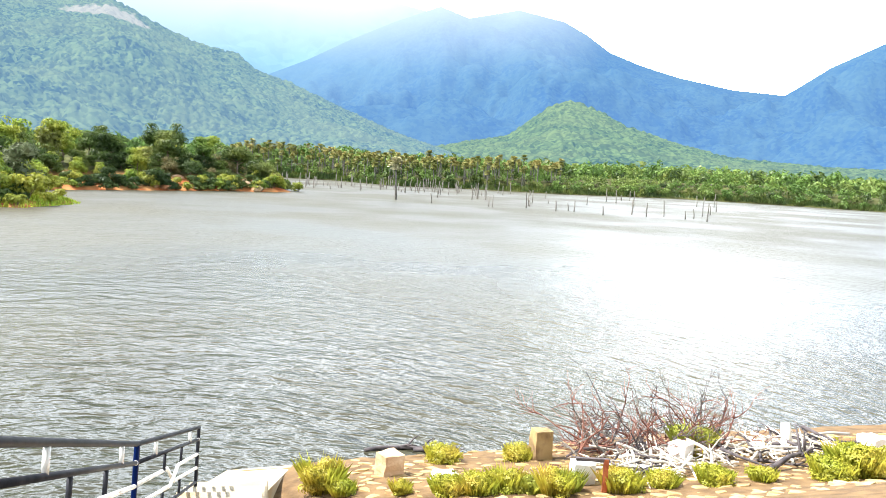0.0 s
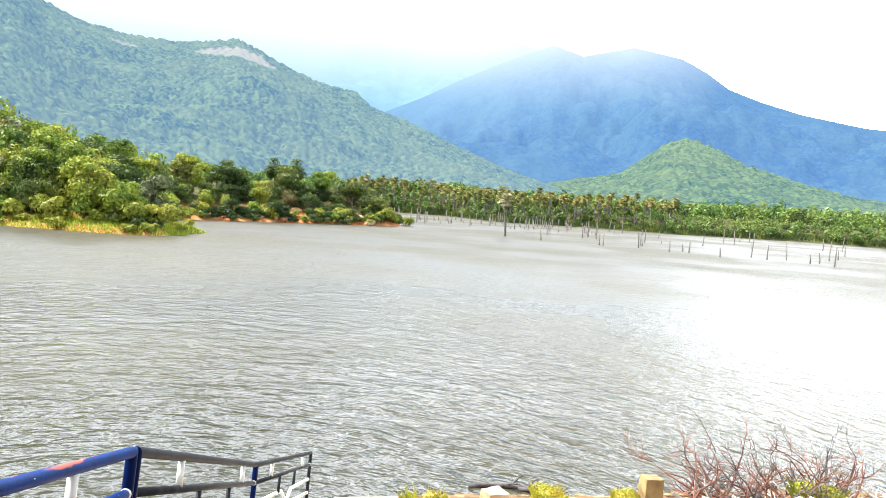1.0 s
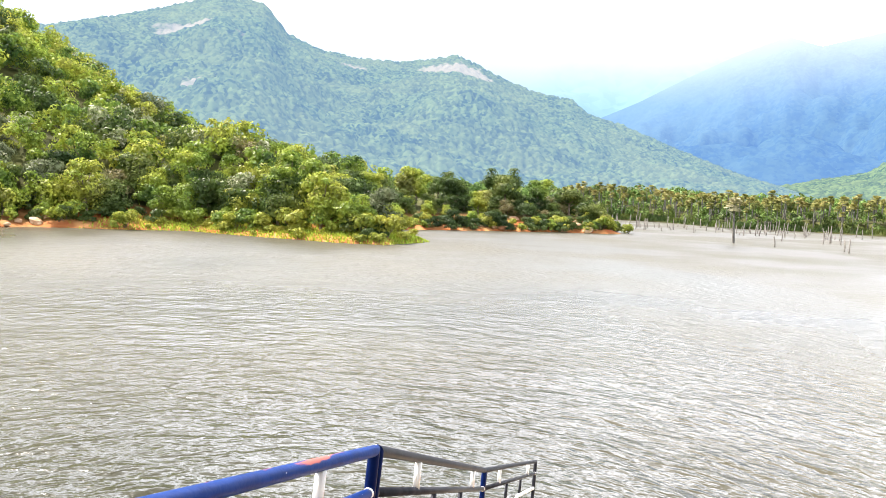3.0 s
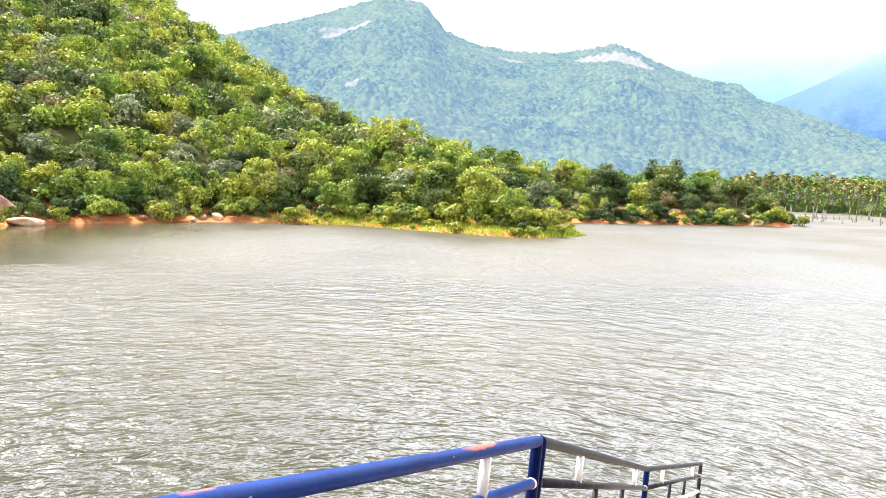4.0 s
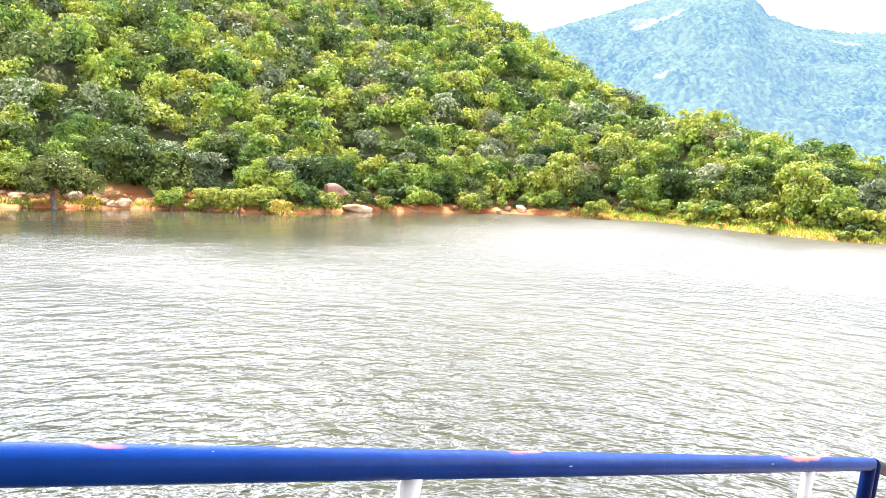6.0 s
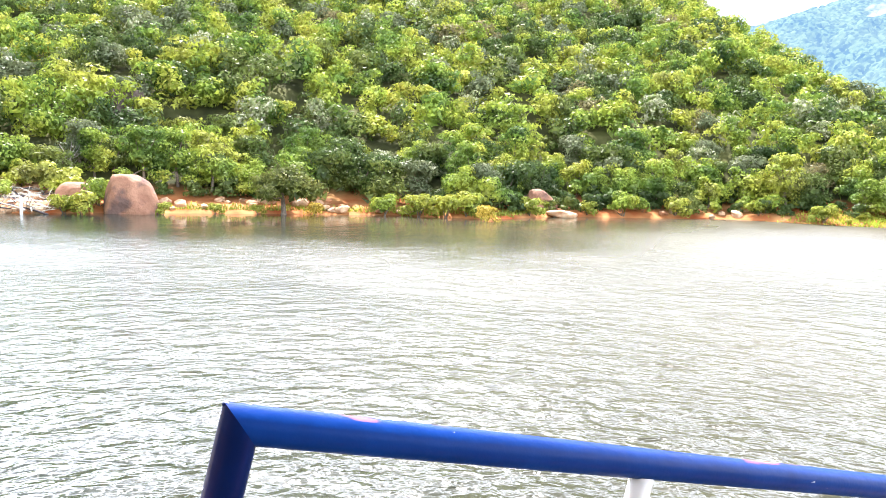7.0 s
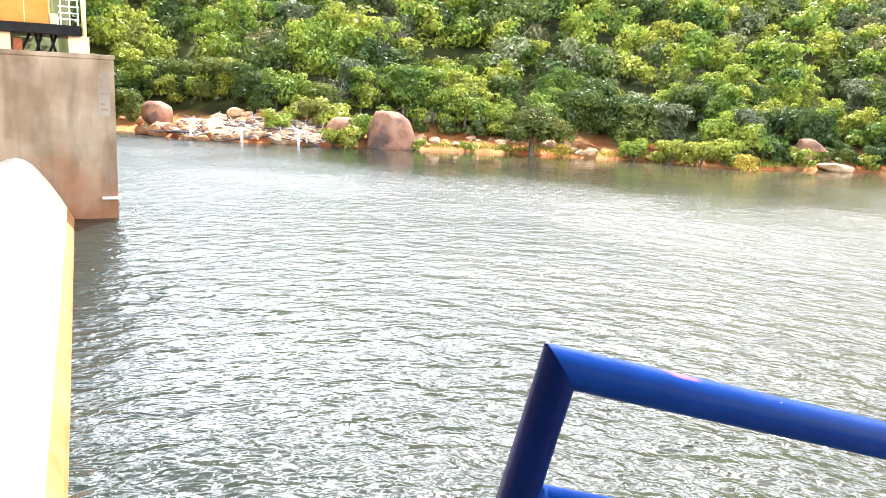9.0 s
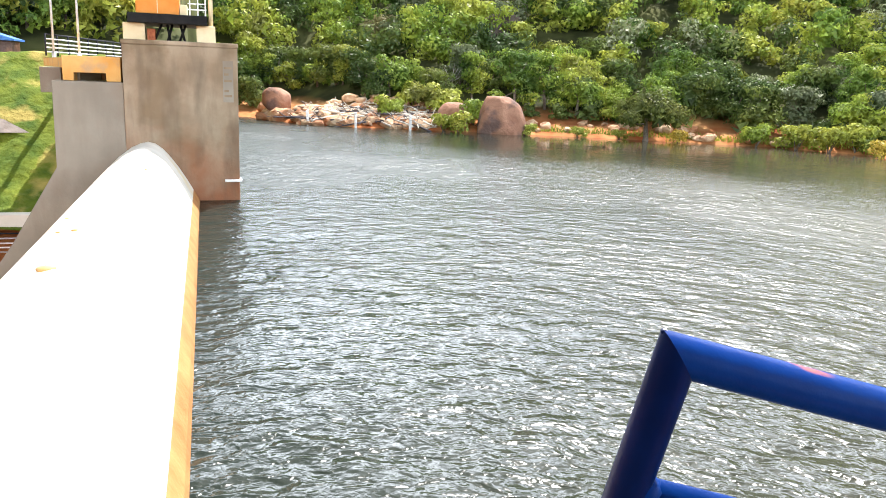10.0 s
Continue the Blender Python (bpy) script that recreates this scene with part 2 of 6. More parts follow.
def water_shader():
    m = bpy.data.materials.new("lake_water")
    m.use_nodes = True
    n, k = m.node_tree.nodes, m.node_tree.links
    b = n["Principled BSDF"]
    b.inputs["IOR"].default_value = 1.33
    geo = n.new("ShaderNodeNewGeometry")
    big, r = n.new("ShaderNodeTexNoise"), n.new("ShaderNodeValToRGB")
    big.inputs["Scale"].default_value, big.inputs["Detail"].default_value = 0.05, 4.0
    k.new(geo.outputs["Position"], big.inputs["Vector"])
    k.new(big.outputs["Fac"], r.inputs["Fac"])
    r.color_ramp.elements[0].position, r.color_ramp.elements[1].position = 0.35, 0.65
    r.color_ramp.elements[0].color, r.color_ramp.elements[1].color = (0.044, 0.041, 0.025, 1), (0.072, 0.066, 0.041, 1)
    # silty off the near bank, clearer off the dam
    silt_at, silt, clear = n.new("ShaderNodeSeparateXYZ"), n.new("ShaderNodeMapRange"), n.new("ShaderNodeMix")
    k.new(geo.outputs["Position"], silt_at.inputs[0])
    k.new(silt_at.outputs["Y"], silt.inputs["Value"])
    silt.inputs["From Min"].default_value, silt.inputs["From Max"].default_value = -8, 22
    clear.data_type = "RGBA"
    k.new(silt.outputs["Result"], clear.inputs["Factor"])
    clear.inputs["A"].default_value = (0.010, 0.018, 0.015, 1)
    k.new(r.outputs["Color"], clear.inputs["B"])
    k.new(clear.outputs["Result"], b.inputs["Base Color"])
    # waves run in towards the stair head and bend round it
    sep, flat, turn, length, bend, phase, along, joined = [n.new("ShaderNode" + kind) for kind in ("SeparateXYZ", "CombineXYZ", "Math", "VectorMath", "Math", "Math", "Math", "CombineXYZ")]
    k.new(geo.outputs["Position"], sep.inputs[0])
    k.new(sep.outputs["X"], flat.inputs["X"])
    k.new(sep.outputs["Y"], flat.inputs["Y"])
    length.operation = "LENGTH"
    k.new(flat.outputs[0], length.inputs[0])
    turn.operation = "ARCTAN2"
    k.new(sep.outputs["X"], turn.inputs[0])
    k.new(sep.outputs["Y"], turn.inputs[1])
    bend.operation, phase.operation, along.operation = "MULTIPLY_ADD", "MULTIPLY", "MULTIPLY"
    side, square = n.new("ShaderNodeMapRange"), n.new("ShaderNodeMath")
    side.inputs["From Min"].default_value, side.inputs["From Max"].default_value = -0.7, 0.8
    side.inputs["To Min"].default_value, side.inputs["To Max"].default_value = 0.0, 1.5
    square.operation = "POWER"
    square.inputs[1].default_value = 2.0
    k.new(turn.outputs[0], side.inputs["Value"])
    k.new(side.outputs["Result"], square.inputs[0])
    bend.inputs[1].default_value, bend.inputs[2].default_value = 0.7, 1.0
    k.new(square.outputs[0], bend.inputs[0])
    k.new(bend.outputs[0], phase.inputs[0])
    k.new(length.outputs["Value"], phase.inputs[1])
    along.inputs[1].default_value = 0.8
    wide = n.new("ShaderNodeMath")
    wide.operation = "MULTIPLY"
    wide.inputs[1].default_value = 0.8
    k.new(sep.outputs["X"], along.inputs[0])
    k.new(sep.outputs["Y"], wide.inputs[0])
    k.new(along.outputs[0], joined.inputs["X"])
    k.new(wide.outputs[0], joined.inputs["Y"])
    k.new(phase.outputs[0], joined.inputs["Z"])
    # gusts: rougher and calmer reaches
    gust, force = n.new("ShaderNodeTexNoise"), n.new("ShaderNodeMapRange")
    gust.inputs["Scale"].default_value, gust.inputs["Detail"].default_value = 0.05, 3.0
    k.new(geo.outputs["Position"], gust.inputs["Vector"])
    k.new(gust.outputs["Fac"], force.inputs["Value"])
    force.inputs["From Min"].default_value, force.inputs["From Max"].default_value = 0.42, 0.60
    force.inputs["To Min"].default_value, force.inputs["To Max"].default_value = 0.4, 0.78
    # the far reach lies calmer
    calm, swell = n.new("ShaderNodeMapRange"), n.new("ShaderNodeMath")
    calm.inputs["From Min"].default_value, calm.inputs["From Max"].default_value = -15, 25
    calm.inputs["To Min"].default_value, calm.inputs["To Max"].default_value = 1.1, 0.85
    k.new(sep.outputs["Y"], calm.inputs["Value"])
    swell.operation = "MULTIPLY"
    k.new(force.outputs["Result"], swell.inputs[0])
    # under the wooded hill the water lies in the lee
    lee, sheltered = n.new("ShaderNodeMapRange"), n.new("ShaderNodeMath")
    lee.inputs["From Min"].default_value, lee.inputs["From Max"].default_value = -65, -36
    lee.inputs["To Min"].default_value, lee.inputs["To Max"].default_value = 0.08, 1.0
    open_reach, off_lee = n.new("ShaderNodeMath"), n.new("ShaderNodeMath")
    open_reach.operation, off_lee.operation = "MAXIMUM", "MULTIPLY_ADD"
    open_reach.inputs[1].default_value, off_lee.inputs[1].default_value = 30.0, 0.9
    k.new(sep.outputs["Y"], open_reach.inputs[0])
    k.new(open_reach.outputs[0], off_lee.inputs[0])
    shifted = n.new("ShaderNodeMath")
    shifted.operation = "SUBTRACT"
    shifted.inputs[1].default_value = 27.0
    k.new(sep.outputs["X"], shifted.inputs[0])
    k.new(shifted.outputs[0], off_lee.inputs[2])
    south, exposed = n.new("ShaderNodeMath"), n.new("ShaderNodeMath")
    south.operation, exposed.operation = "MINIMUM", "MULTIPLY_ADD"
    south.inputs[1].default_value, exposed.inputs[1].default_value = 0.0, -0.9
    k.new(sep.outputs["Y"], south.inputs[0])
    k.new(south.outputs[0], exposed.inputs[0])
    k.new(off_lee.outputs[0], exposed.inputs[2])
    k.new(exposed.outputs[0], lee.inputs["Value"])
    sheltered.operation = "MULTIPLY"
    k.new(lee.outputs["Result"], sheltered.inputs[0])
    k.new(calm.outputs["Result"], sheltered.inputs[1])
    k.new(sheltered.outputs[0], swell.inputs[1])
    # waves too small to see make the far reach duller, but for the lee
    far, dull = n.new("ShaderNodeMapRange"), n.new("ShaderNodeMath")
    far.inputs["From Min"].default_value, far.inputs["From Max"].default_value = 12, 90
    far.inputs["To Min"].default_value, far.inputs["To Max"].default_value = 0.16, 0.5
    k.new(length.outputs["Value"], far.inputs["Value"])
    dull.operation = "MULTIPLY"
    k.new(far.outputs["Result"], dull.inputs[0])
    k.new(lee.outputs["Result"], dull.inputs[1])
    ruffled, patchy = n.new("ShaderNodeMapRange"), n.new("ShaderNodeMath")
    ruffled.inputs["From Min"].default_value, ruffled.inputs["From Max"].default_value = 0.42, 0.60
    ruffled.inputs["To Min"].default_value, ruffled.inputs["To Max"].default_value = 0.85, 1.15
    k.new(gust.outputs["Fac"], ruffled.inputs["Value"])
    patchy.operation = "MULTIPLY"
    k.new(dull.outputs[0], patchy.inputs[0])
    k.new(ruffled.outputs["Result"], patchy.inputs[1])
    k.new(patchy.outputs[0], b.inputs["Roughness"])
    previous = None
    for source, scale, dist, detail in ((joined.outputs[0], 1.0, 0.30, 2.0), (joined.outputs[0], 2.6, 0.14, 2.0), (geo.outputs["Position"], 6.5, 0.038, 2.0)):
        t, bp = n.new("ShaderNodeTexNoise"), n.new("ShaderNodeBump")
        t.inputs["Scale"].default_value, t.inputs["Detail"].default_value = scale, detail
        t.inputs["Distortion"].default_value = 0.5
        k.new(source, t.inputs["Vector"])
        bp.inputs["Distance"].default_value = dist
        k.new(swell.outputs[0], bp.inputs["Strength"])
        k.new(t.outputs["Fac"], bp.inputs["Height"])
        if previous:
            k.new(previous, bp.inputs["Normal"])
        previous = bp.outputs["Normal"]
    k.new(previous, b.inputs["Normal"])
    return m


def haze_cloud_shader():
    m = bpy.data.materials.new("cloud")
    m.use_nodes = True
    n, k = m.node_tree.nodes, m.node_tree.links
    n.remove(n["Principled BSDF"])
    geo, t, sep, mr, ad, r = n.new("ShaderNodeNewGeometry"), n.new("ShaderNodeTexNoise"), n.new("ShaderNodeSeparateXYZ"), n.new("ShaderNodeMapRange"), n.new("ShaderNodeMath"), n.new("ShaderNodeValToRGB")
    t.inputs["Scale"].default_value, t.inputs["Detail"].default_value = 0.003, 5.0
    k.new(geo.outputs["Position"], t.inputs["Vector"])
    k.new(geo.outputs["Position"], sep.inputs["Vector"])
    mr.inputs["From Min"].default_value, mr.inputs["From Max"].default_value = 90, 320
    mr.inputs["To Min"].default_value, mr.inputs["To Max"].default_value = -0.52, 0.36
    mr.clamp = False
    k.new(sep.outputs["Z"], mr.inputs["Value"])
    ad.operation = "ADD"
    side = n.new("ShaderNodeMath")
    side.operation = "MULTIPLY_ADD"
    side.inputs[1].default_value = -0.0011
    k.new(sep.outputs["X"], side.inputs[0])
    k.new(t.outputs["Fac"], side.inputs[2])
    k.new(side.outputs[0], ad.inputs[0])
    k.new(mr.outputs["Result"], ad.inputs[1])
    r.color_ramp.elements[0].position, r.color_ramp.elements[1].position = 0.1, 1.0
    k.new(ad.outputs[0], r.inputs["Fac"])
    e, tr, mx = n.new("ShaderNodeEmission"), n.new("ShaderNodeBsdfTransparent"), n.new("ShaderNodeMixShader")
    # painted haze: glowing blue mist below, glowing white cloud above
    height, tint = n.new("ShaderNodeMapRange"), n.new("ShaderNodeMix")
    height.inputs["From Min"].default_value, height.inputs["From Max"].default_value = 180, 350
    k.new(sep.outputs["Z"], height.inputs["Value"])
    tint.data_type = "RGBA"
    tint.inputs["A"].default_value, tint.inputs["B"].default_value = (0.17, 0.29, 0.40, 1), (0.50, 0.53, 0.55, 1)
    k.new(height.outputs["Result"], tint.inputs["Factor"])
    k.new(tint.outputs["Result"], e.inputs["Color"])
    k.new(r.outputs["Color"], mx.inputs["Fac"])
    k.new(tr.outputs["BSDF"], mx.inputs[1])
    k.new(e.outputs["Emission"], mx.inputs[2])
    k.new(mx.outputs["Shader"], n["Material Output"].inputs["Surface"])
    return m


def paint_shader(name, base, base2, primer, wear, stretch):
    """Gloss paint on pipe: rubbed through to the primer along the top, chipped to white here and there."""
    m = bpy.data.materials.new(name)
    m.use_nodes = True
    n, k = m.node_tree.nodes, m.node_tree.links
    b = n["Principled BSDF"]
    b.inputs["Specular IOR Level"].default_value = 0.06
    geo, sep = n.new("ShaderNodeNewGeometry"), n.new("ShaderNodeSeparateXYZ")
    k.new(geo.outputs["Normal"], sep.inputs[0])

    def field(scale, detail, size):
        mp, t = n.new("ShaderNodeMapping"), n.new("ShaderNodeTexNoise")
        mp.inputs["Scale"].default_value, mp.inputs["Location"].default_value = size, (0.0, 3.7, 1.3)
        t.inputs["Scale"].default_value, t.inputs["Detail"].default_value = scale, detail
        k.new(geo.outputs["Position"], mp.inputs["Vector"])
        k.new(mp.outputs["Vector"], t.inputs["Vector"])
        return t.outputs["Fac"]

    def laid(under, over, mask):
        mx = n.new("ShaderNodeMix")
        mx.data_type = "RGBA"
        k.new(mask, mx.inputs["Factor"])
        k.new(under, mx.inputs["A"])
        mx.inputs["B"].default_value = (*over, 1)
        return mx.outputs["Result"]

    def above(value, lo, hi):
        r = n.new("ShaderNodeMapRange")
        r.inputs["From Min"].default_value, r.inputs["From Max"].default_value = lo, hi
        k.new(value, r.inputs["Value"])
        return r.outputs["Result"]
    tone = n.new("ShaderNodeValToRGB")
    tone.color_ramp.elements[0].position, tone.color_ramp.elements[1].position = 0.35, 0.65
    tone.color_ramp.elements[0].color, tone.color_ramp.elements[1].color = (*base, 1), (*base2, 1)
    k.new(field(9.0, 5.0, (1, 1, 1)), tone.inputs["Fac"])
    rubbed = n.new("ShaderNodeMath")
    rubbed.operation = "MULTIPLY_ADD"
    rubbed.inputs[1].default_value = 0.34
    k.new(sep.outputs["Z"], rubbed.inputs[0])
    k.new(field(1.0, 7.0, stretch), rubbed.inputs[2])
    worn = above(rubbed.outputs[0], wear, wear + 0.05)
    colour = laid(tone.outputs["Color"], primer, worn)
    chip = above(field(1.0, 4.0, tuple(9 * v for v in stretch)), 0.735, 0.75)
    colour = laid(colour, (0.62, 0.62, 0.64), chip)
    k.new(colour, b.inputs["Base Color"])
    dull = n.new("ShaderNodeMapRange")
    dull.inputs["To Min"].default_value, dull.inputs["To Max"].default_value = 0.38, 0.8
    k.new(worn, dull.inputs["Value"])
    k.new(dull.outputs["Result"], b.inputs["Roughness"])
    bp = n.new("ShaderNodeBump")
    bp.inputs["Strength"].default_value, bp.inputs["Distance"].default_value = 0.18, 0.006
    k.new(field(45.0, 5.0, (1, 1, 1)), bp.inputs["Height"])
    k.new(bp.outputs["Normal"], b.inputs["Normal"])
    return m


def ground_shader():
    """Earth: red soil and pale stone at the banks, leaf litter and grass above."""
    m = bpy.data.materials.new("earth")
    m.use_nodes = True
    n, k = m.node_tree.nodes, m.node_tree.links
    b = n["Principled BSDF"]
    b.inputs["Roughness"].default_value, b.inputs["Specular IOR Level"].default_value = 1.0, 0.1
    geo = n.new("ShaderNodeNewGeometry")

    def tones(scale, lo, hi, c0, c1):
        t, r = n.new("ShaderNodeTexNoise"), n.new("ShaderNodeValToRGB")
        t.inputs["Scale"].default_value, t.inputs["Detail"].default_value = scale, 7.0
        k.new(geo.outputs["Position"], t.inputs["Vector"])
        k.new(t.outputs["Fac"], r.inputs["Fac"])
        r.color_ramp.elements[0].position, r.color_ramp.elements[1].position = lo, hi
        r.color_ramp.elements[0].color, r.color_ramp.elements[1].color = (*c0, 1), (*c1, 1)
        return r.outputs["Color"]
    soil = tones(0.35, 0.35, 0.65, (0.33, 0.085, 0.026), (0.46, 0.23, 0.09))
    grass = tones(0.25, 0.35, 0.65, (0.03, 0.035, 0.014), (0.085, 0.09, 0.03))
    where = tones(0.09, 0.45, 0.62, (0, 0, 0), (1, 1, 1))
    sep, mr, ad, mx = n.new("ShaderNodeSeparateXYZ"), n.new("ShaderNodeMapRange"), n.new("ShaderNodeMath"), n.new("ShaderNodeMix")
    k.new(geo.outputs["Position"], sep.inputs["Vector"])
    mr.inputs["From Min"].default_value, mr.inputs["From Max"].default_value = 1.2, 2.6
    k.new(sep.outputs["Z"], mr.inputs["Value"])
    ad.operation, ad.use_clamp = "MULTIPLY_ADD", True
    ad.inputs[1].default_value = 0.25
    k.new(where, ad.inputs[0])
    k.new(mr.outputs["Result"], ad.inputs[2])
    # the far plain is grown over down to the water
    plain, either = n.new("ShaderNodeMapRange"), n.new("ShaderNodeMath")
    plain.inputs["From Min"].default_value, plain.inputs["From Max"].default_value = 150, 185
    k.new(sep.outputs["Y"], plain.inputs["Value"])
    either.operation = "MAXIMUM"
    k.new(ad.outputs[0], either.inputs[0])
    k.new(plain.outputs["Result"], either.inputs[1])
    mx.data_type = "RGBA"
    k.new(either.outputs[0], mx.inputs["Factor"])
    k.new(soil, mx.inputs["A"])
    k.new(grass, mx.inputs["B"])
    k.new(mx.outputs["Result"], b.inputs["Base Color"])
    return m


M_WATER, M_EARTH, M_HAZE_CLOUD = water_shader(), ground_shader(), haze_cloud_shader()
M_MID = hazed_slope_shader("hazed_far_forest", ((0.003, 0.011, 0.008), (0.058, 0.080, 0.028)), 3.0, (0.27, 0.53, 0.90), 0.175, (0.125, 0.11, 0.076), 0.012, 0.68, ((-645, 696, 173, 60), (-631, 703, 175, 50), (-506, 657, 137, 60), (-657, 878, 231, 45), (-417, 991, 179, 75), (-390, 974, 164, 50), (-447, 505, 80, 45), (-543, 904, 167, 50), (-440, 965, 173, 50)), (0.075, 0.085, 0.03))
M_FOOT = hazed_slope_shader("hazed_foothill_forest", ((0.004, 0.016, 0.010), (0.060, 0.088, 0.030)), 5.0, (0.28, 0.54, 0.76), 0.12, patch=(0.07, 0.085, 0.03))
# base tones of the two farthest ranges are tinted blue to paint haze
M_BACK = hazed_slope_shader("haze_blue_mountain", ((0.008, 0.022, 0.034), (0.024, 0.044, 0.040)), 7.0, (0.17, 0.40, 0.92), 0.22, (0.07, 0.08, 0.09), 0.004, 0.66, patch=(0.03, 0.05, 0.035))
M_BACK2 = hazed_slope_shader("haze_pale_mountain", ((0.03, 0.07, 0.1), (0.06, 0.11, 0.12)), 40.0, (0.34, 0.60, 0.97), 0.30)
M_LEAF = leaf_shader("leaves", ((0.030, 0.066, 0.014), (0.096, 0.166, 0.026), (0.21, 0.28, 0.036), (0.31, 0.335, 0.046), (0.17, 0.18, 0.05)))
M_LEAF_FAR = leaf_shader("valley_leaves", ((0.05, 0.10, 0.024), (0.10, 0.175, 0.035), (0.19, 0.24, 0.06)), 0.05)
M_LEAF_DARK = leaf_shader("dark_leaves", ((0.024, 0.048, 0.014), (0.066, 0.104, 0.024), (0.15, 0.175, 0.036)))
M_LEAF_OLIVE = leaf_shader("olive_leaves", ((0.05, 0.07, 0.014), (0.10, 0.12, 0.025), (0.17, 0.17, 0.04)), 0.5)
M_LEAF_LIME = leaf_shader("lime_leaves", ((0.17, 0.22, 0.03), (0.27, 0.30, 0.042), (0.36, 0.34, 0.05)), 0.5)
M_WEED = leaf_shader("dry_weeds", ((0.24, 0.29, 0.03), (0.38, 0.37, 0.042), (0.46, 0.34, 0.055)), 1.5)
M_LEAF_YELLOW = leaf_shader("yellow_leaves", ((0.34, 0.28, 0.04), (0.46, 0.33, 0.05)), 0.8)
M_LEAF_GREY = leaf_shader("grey_leaves", ((0.085, 0.115, 0.055), (0.15, 0.17, 0.085)), 0.4)
M_LEAF_FLOWER = leaf_shader("flowering_leaves", ((0.10, 0.15, 0.05), (0.20, 0.23, 0.1), (0.5, 0.5, 0.38)), 1.6)
M_LEAF_RUST = leaf_shader("rusty_leaves", ((0.12, 0.11, 0.045), (0.19, 0.165, 0.07), (0.13, 0.15, 0.05)), 0.5)
M_PALM = leaf_shader("palm_fronds", ((0.12, 0.15, 0.04), (0.26, 0.25, 0.08), (0.34, 0.29, 0.11)), 0.12, 0.2)
M_PALM_PALE = leaf_shader("pale_palm_fronds", ((0.2, 0.2, 0.08), (0.5, 0.46, 0.3)), 1.2, 0.2)
M_GRASS = leaf_shader("bank_grass", ((0.22, 0.33, 0.03), (0.36, 0.44, 0.05), (0.46, 0.46, 0.08)), 0.25)
M_BARK = shader("bark", (0.10, 0.075, 0.055), (0.2, 0.16, 0.12), 6.0, 0.9)
M_PALMBARK = shader("palm_bark", (0.07, 0.065, 0.06), (0.16, 0.15, 0.13), 3.0, 0.9)
M_DEAD = shader("dead_wood", (0.13, 0.115, 0.10), (0.26, 0.24, 0.21), 5.0, 0.9)
M_DRIFT = shader("bleached_driftwood", (0.46, 0.41, 0.34), (0.70, 0.66, 0.58), 4.0, 0.85, random_obj=0.4)
M_CHAR = shader("dark_driftwood", (0.05, 0.045, 0.05), (0.12, 0.1, 0.1), 6.0, 0.85)
M_TWIG = shader("dry_twigs", (0.11, 0.042, 0.03), (0.22, 0.10, 0.07), 5.0, 0.9)
M_ROCK = shader("pale_granite", (0.42, 0.23, 0.11), (0.60, 0.45, 0.30), 1.6, 0.85, bump=0.6, bump_scale=5, base3=(0.38, 0.17, 0.08), scale3=0.6, amount3=0.35, random_obj=0.2)
M_BOULDER = shader("red_granite", (0.24, 0.115, 0.07), (0.36, 0.19, 0.12), 0.9, 0.85, bump=0.6, bump_scale=3, base3=(0.13, 0.08, 0.065), scale3=0.5, amount3=0.3)
M_DARKROCK = shader("dark_rock", (0.075, 0.06, 0.055), (0.15, 0.11, 0.09), 0.8, 0.9, bump=0.6, bump_scale=3)
M_PITCH = shader("pitching_stone", (0.36, 0.24, 0.095), (0.48, 0.35, 0.165), 2.2, 0.85, bump=0.5, bump_scale=12, base3=(0.24, 0.15, 0.075), scale3=2.0, amount3=0.3, random_obj=0.22)
M_BED = shader("bank_soil", (0.10, 0.06, 0.028), (0.20, 0.125, 0.055), 3.0, 0.95, bump=0.5, bump_scale=14)
M_CREST = shader("sunlit_concrete", (0.60, 0.56, 0.48), (0.74, 0.70, 0.62), 0.9, 0.8, bump=0.15, bump_scale=14, base3=(0.62, 0.52, 0.32), scale3=0.5, amount3=0.12)
M_STEP = shader("weathered_stair_concrete", (0.32, 0.27, 0.185), (0.43, 0.37, 0.27), 1.4, 0.85, bump=0.25, bump_scale=14, base3=(0.34, 0.25, 0.14), scale3=1.1, amount3=0.25)
M_RUSTEDGE = shader("ochre_stained_concrete", (0.29, 0.115, 0.03), (0.38, 0.185, 0.06), 1.6, 0.85, bump=0.3, bump_scale=10)
M_PIER = shader("weathered_concrete", (0.23, 0.165, 0.105), (0.35, 0.275, 0.19), 0.7, 0.9, bump=0.25, bump_scale=9, base3=(0.21, 0.15, 0.09), scale3=0.55, amount3=0.30, band=(0.4, 3.0, (0.25, 0.09, 0.035)), streak=(0.10, 0.075, 0.05))
M_WALL = shader("grey_concrete", (0.215, 0.19, 0.15), (0.285, 0.255, 0.205), 0.5, 0.9, bump=0.2, bump_scale=9, base3=(0.22, 0.175, 0.13), scale3=0.35, amount3=0.2, streak=(0.21, 0.175, 0.135))
# dark green that paints the shade between turf and training wall
M_SHADE_GREEN = shader("shade_green_concrete", (0.035, 0.05, 0.018), (0.09, 0.10, 0.04), 1.2, 0.95, bump=0.4, bump_scale=8)
M_CREAM = shader("cream_paint", (0.66, 0.52, 0.30), (0.76, 0.64, 0.42), 1.5, 0.7, bump=0.1)
M_ORANGE = shader("orange_paint", (0.62, 0.20, 0.02), (0.70, 0.28, 0.05), 1.2, 0.55, bump=0.1)
M_OCHRE = shader("ochre_paint", (0.56, 0.27, 0.06), (0.64, 0.38, 0.13), 1.0, 0.75, bump=0.1, base3=(0.45, 0.28, 0.14), scale3=1.4, amount3=0.15)
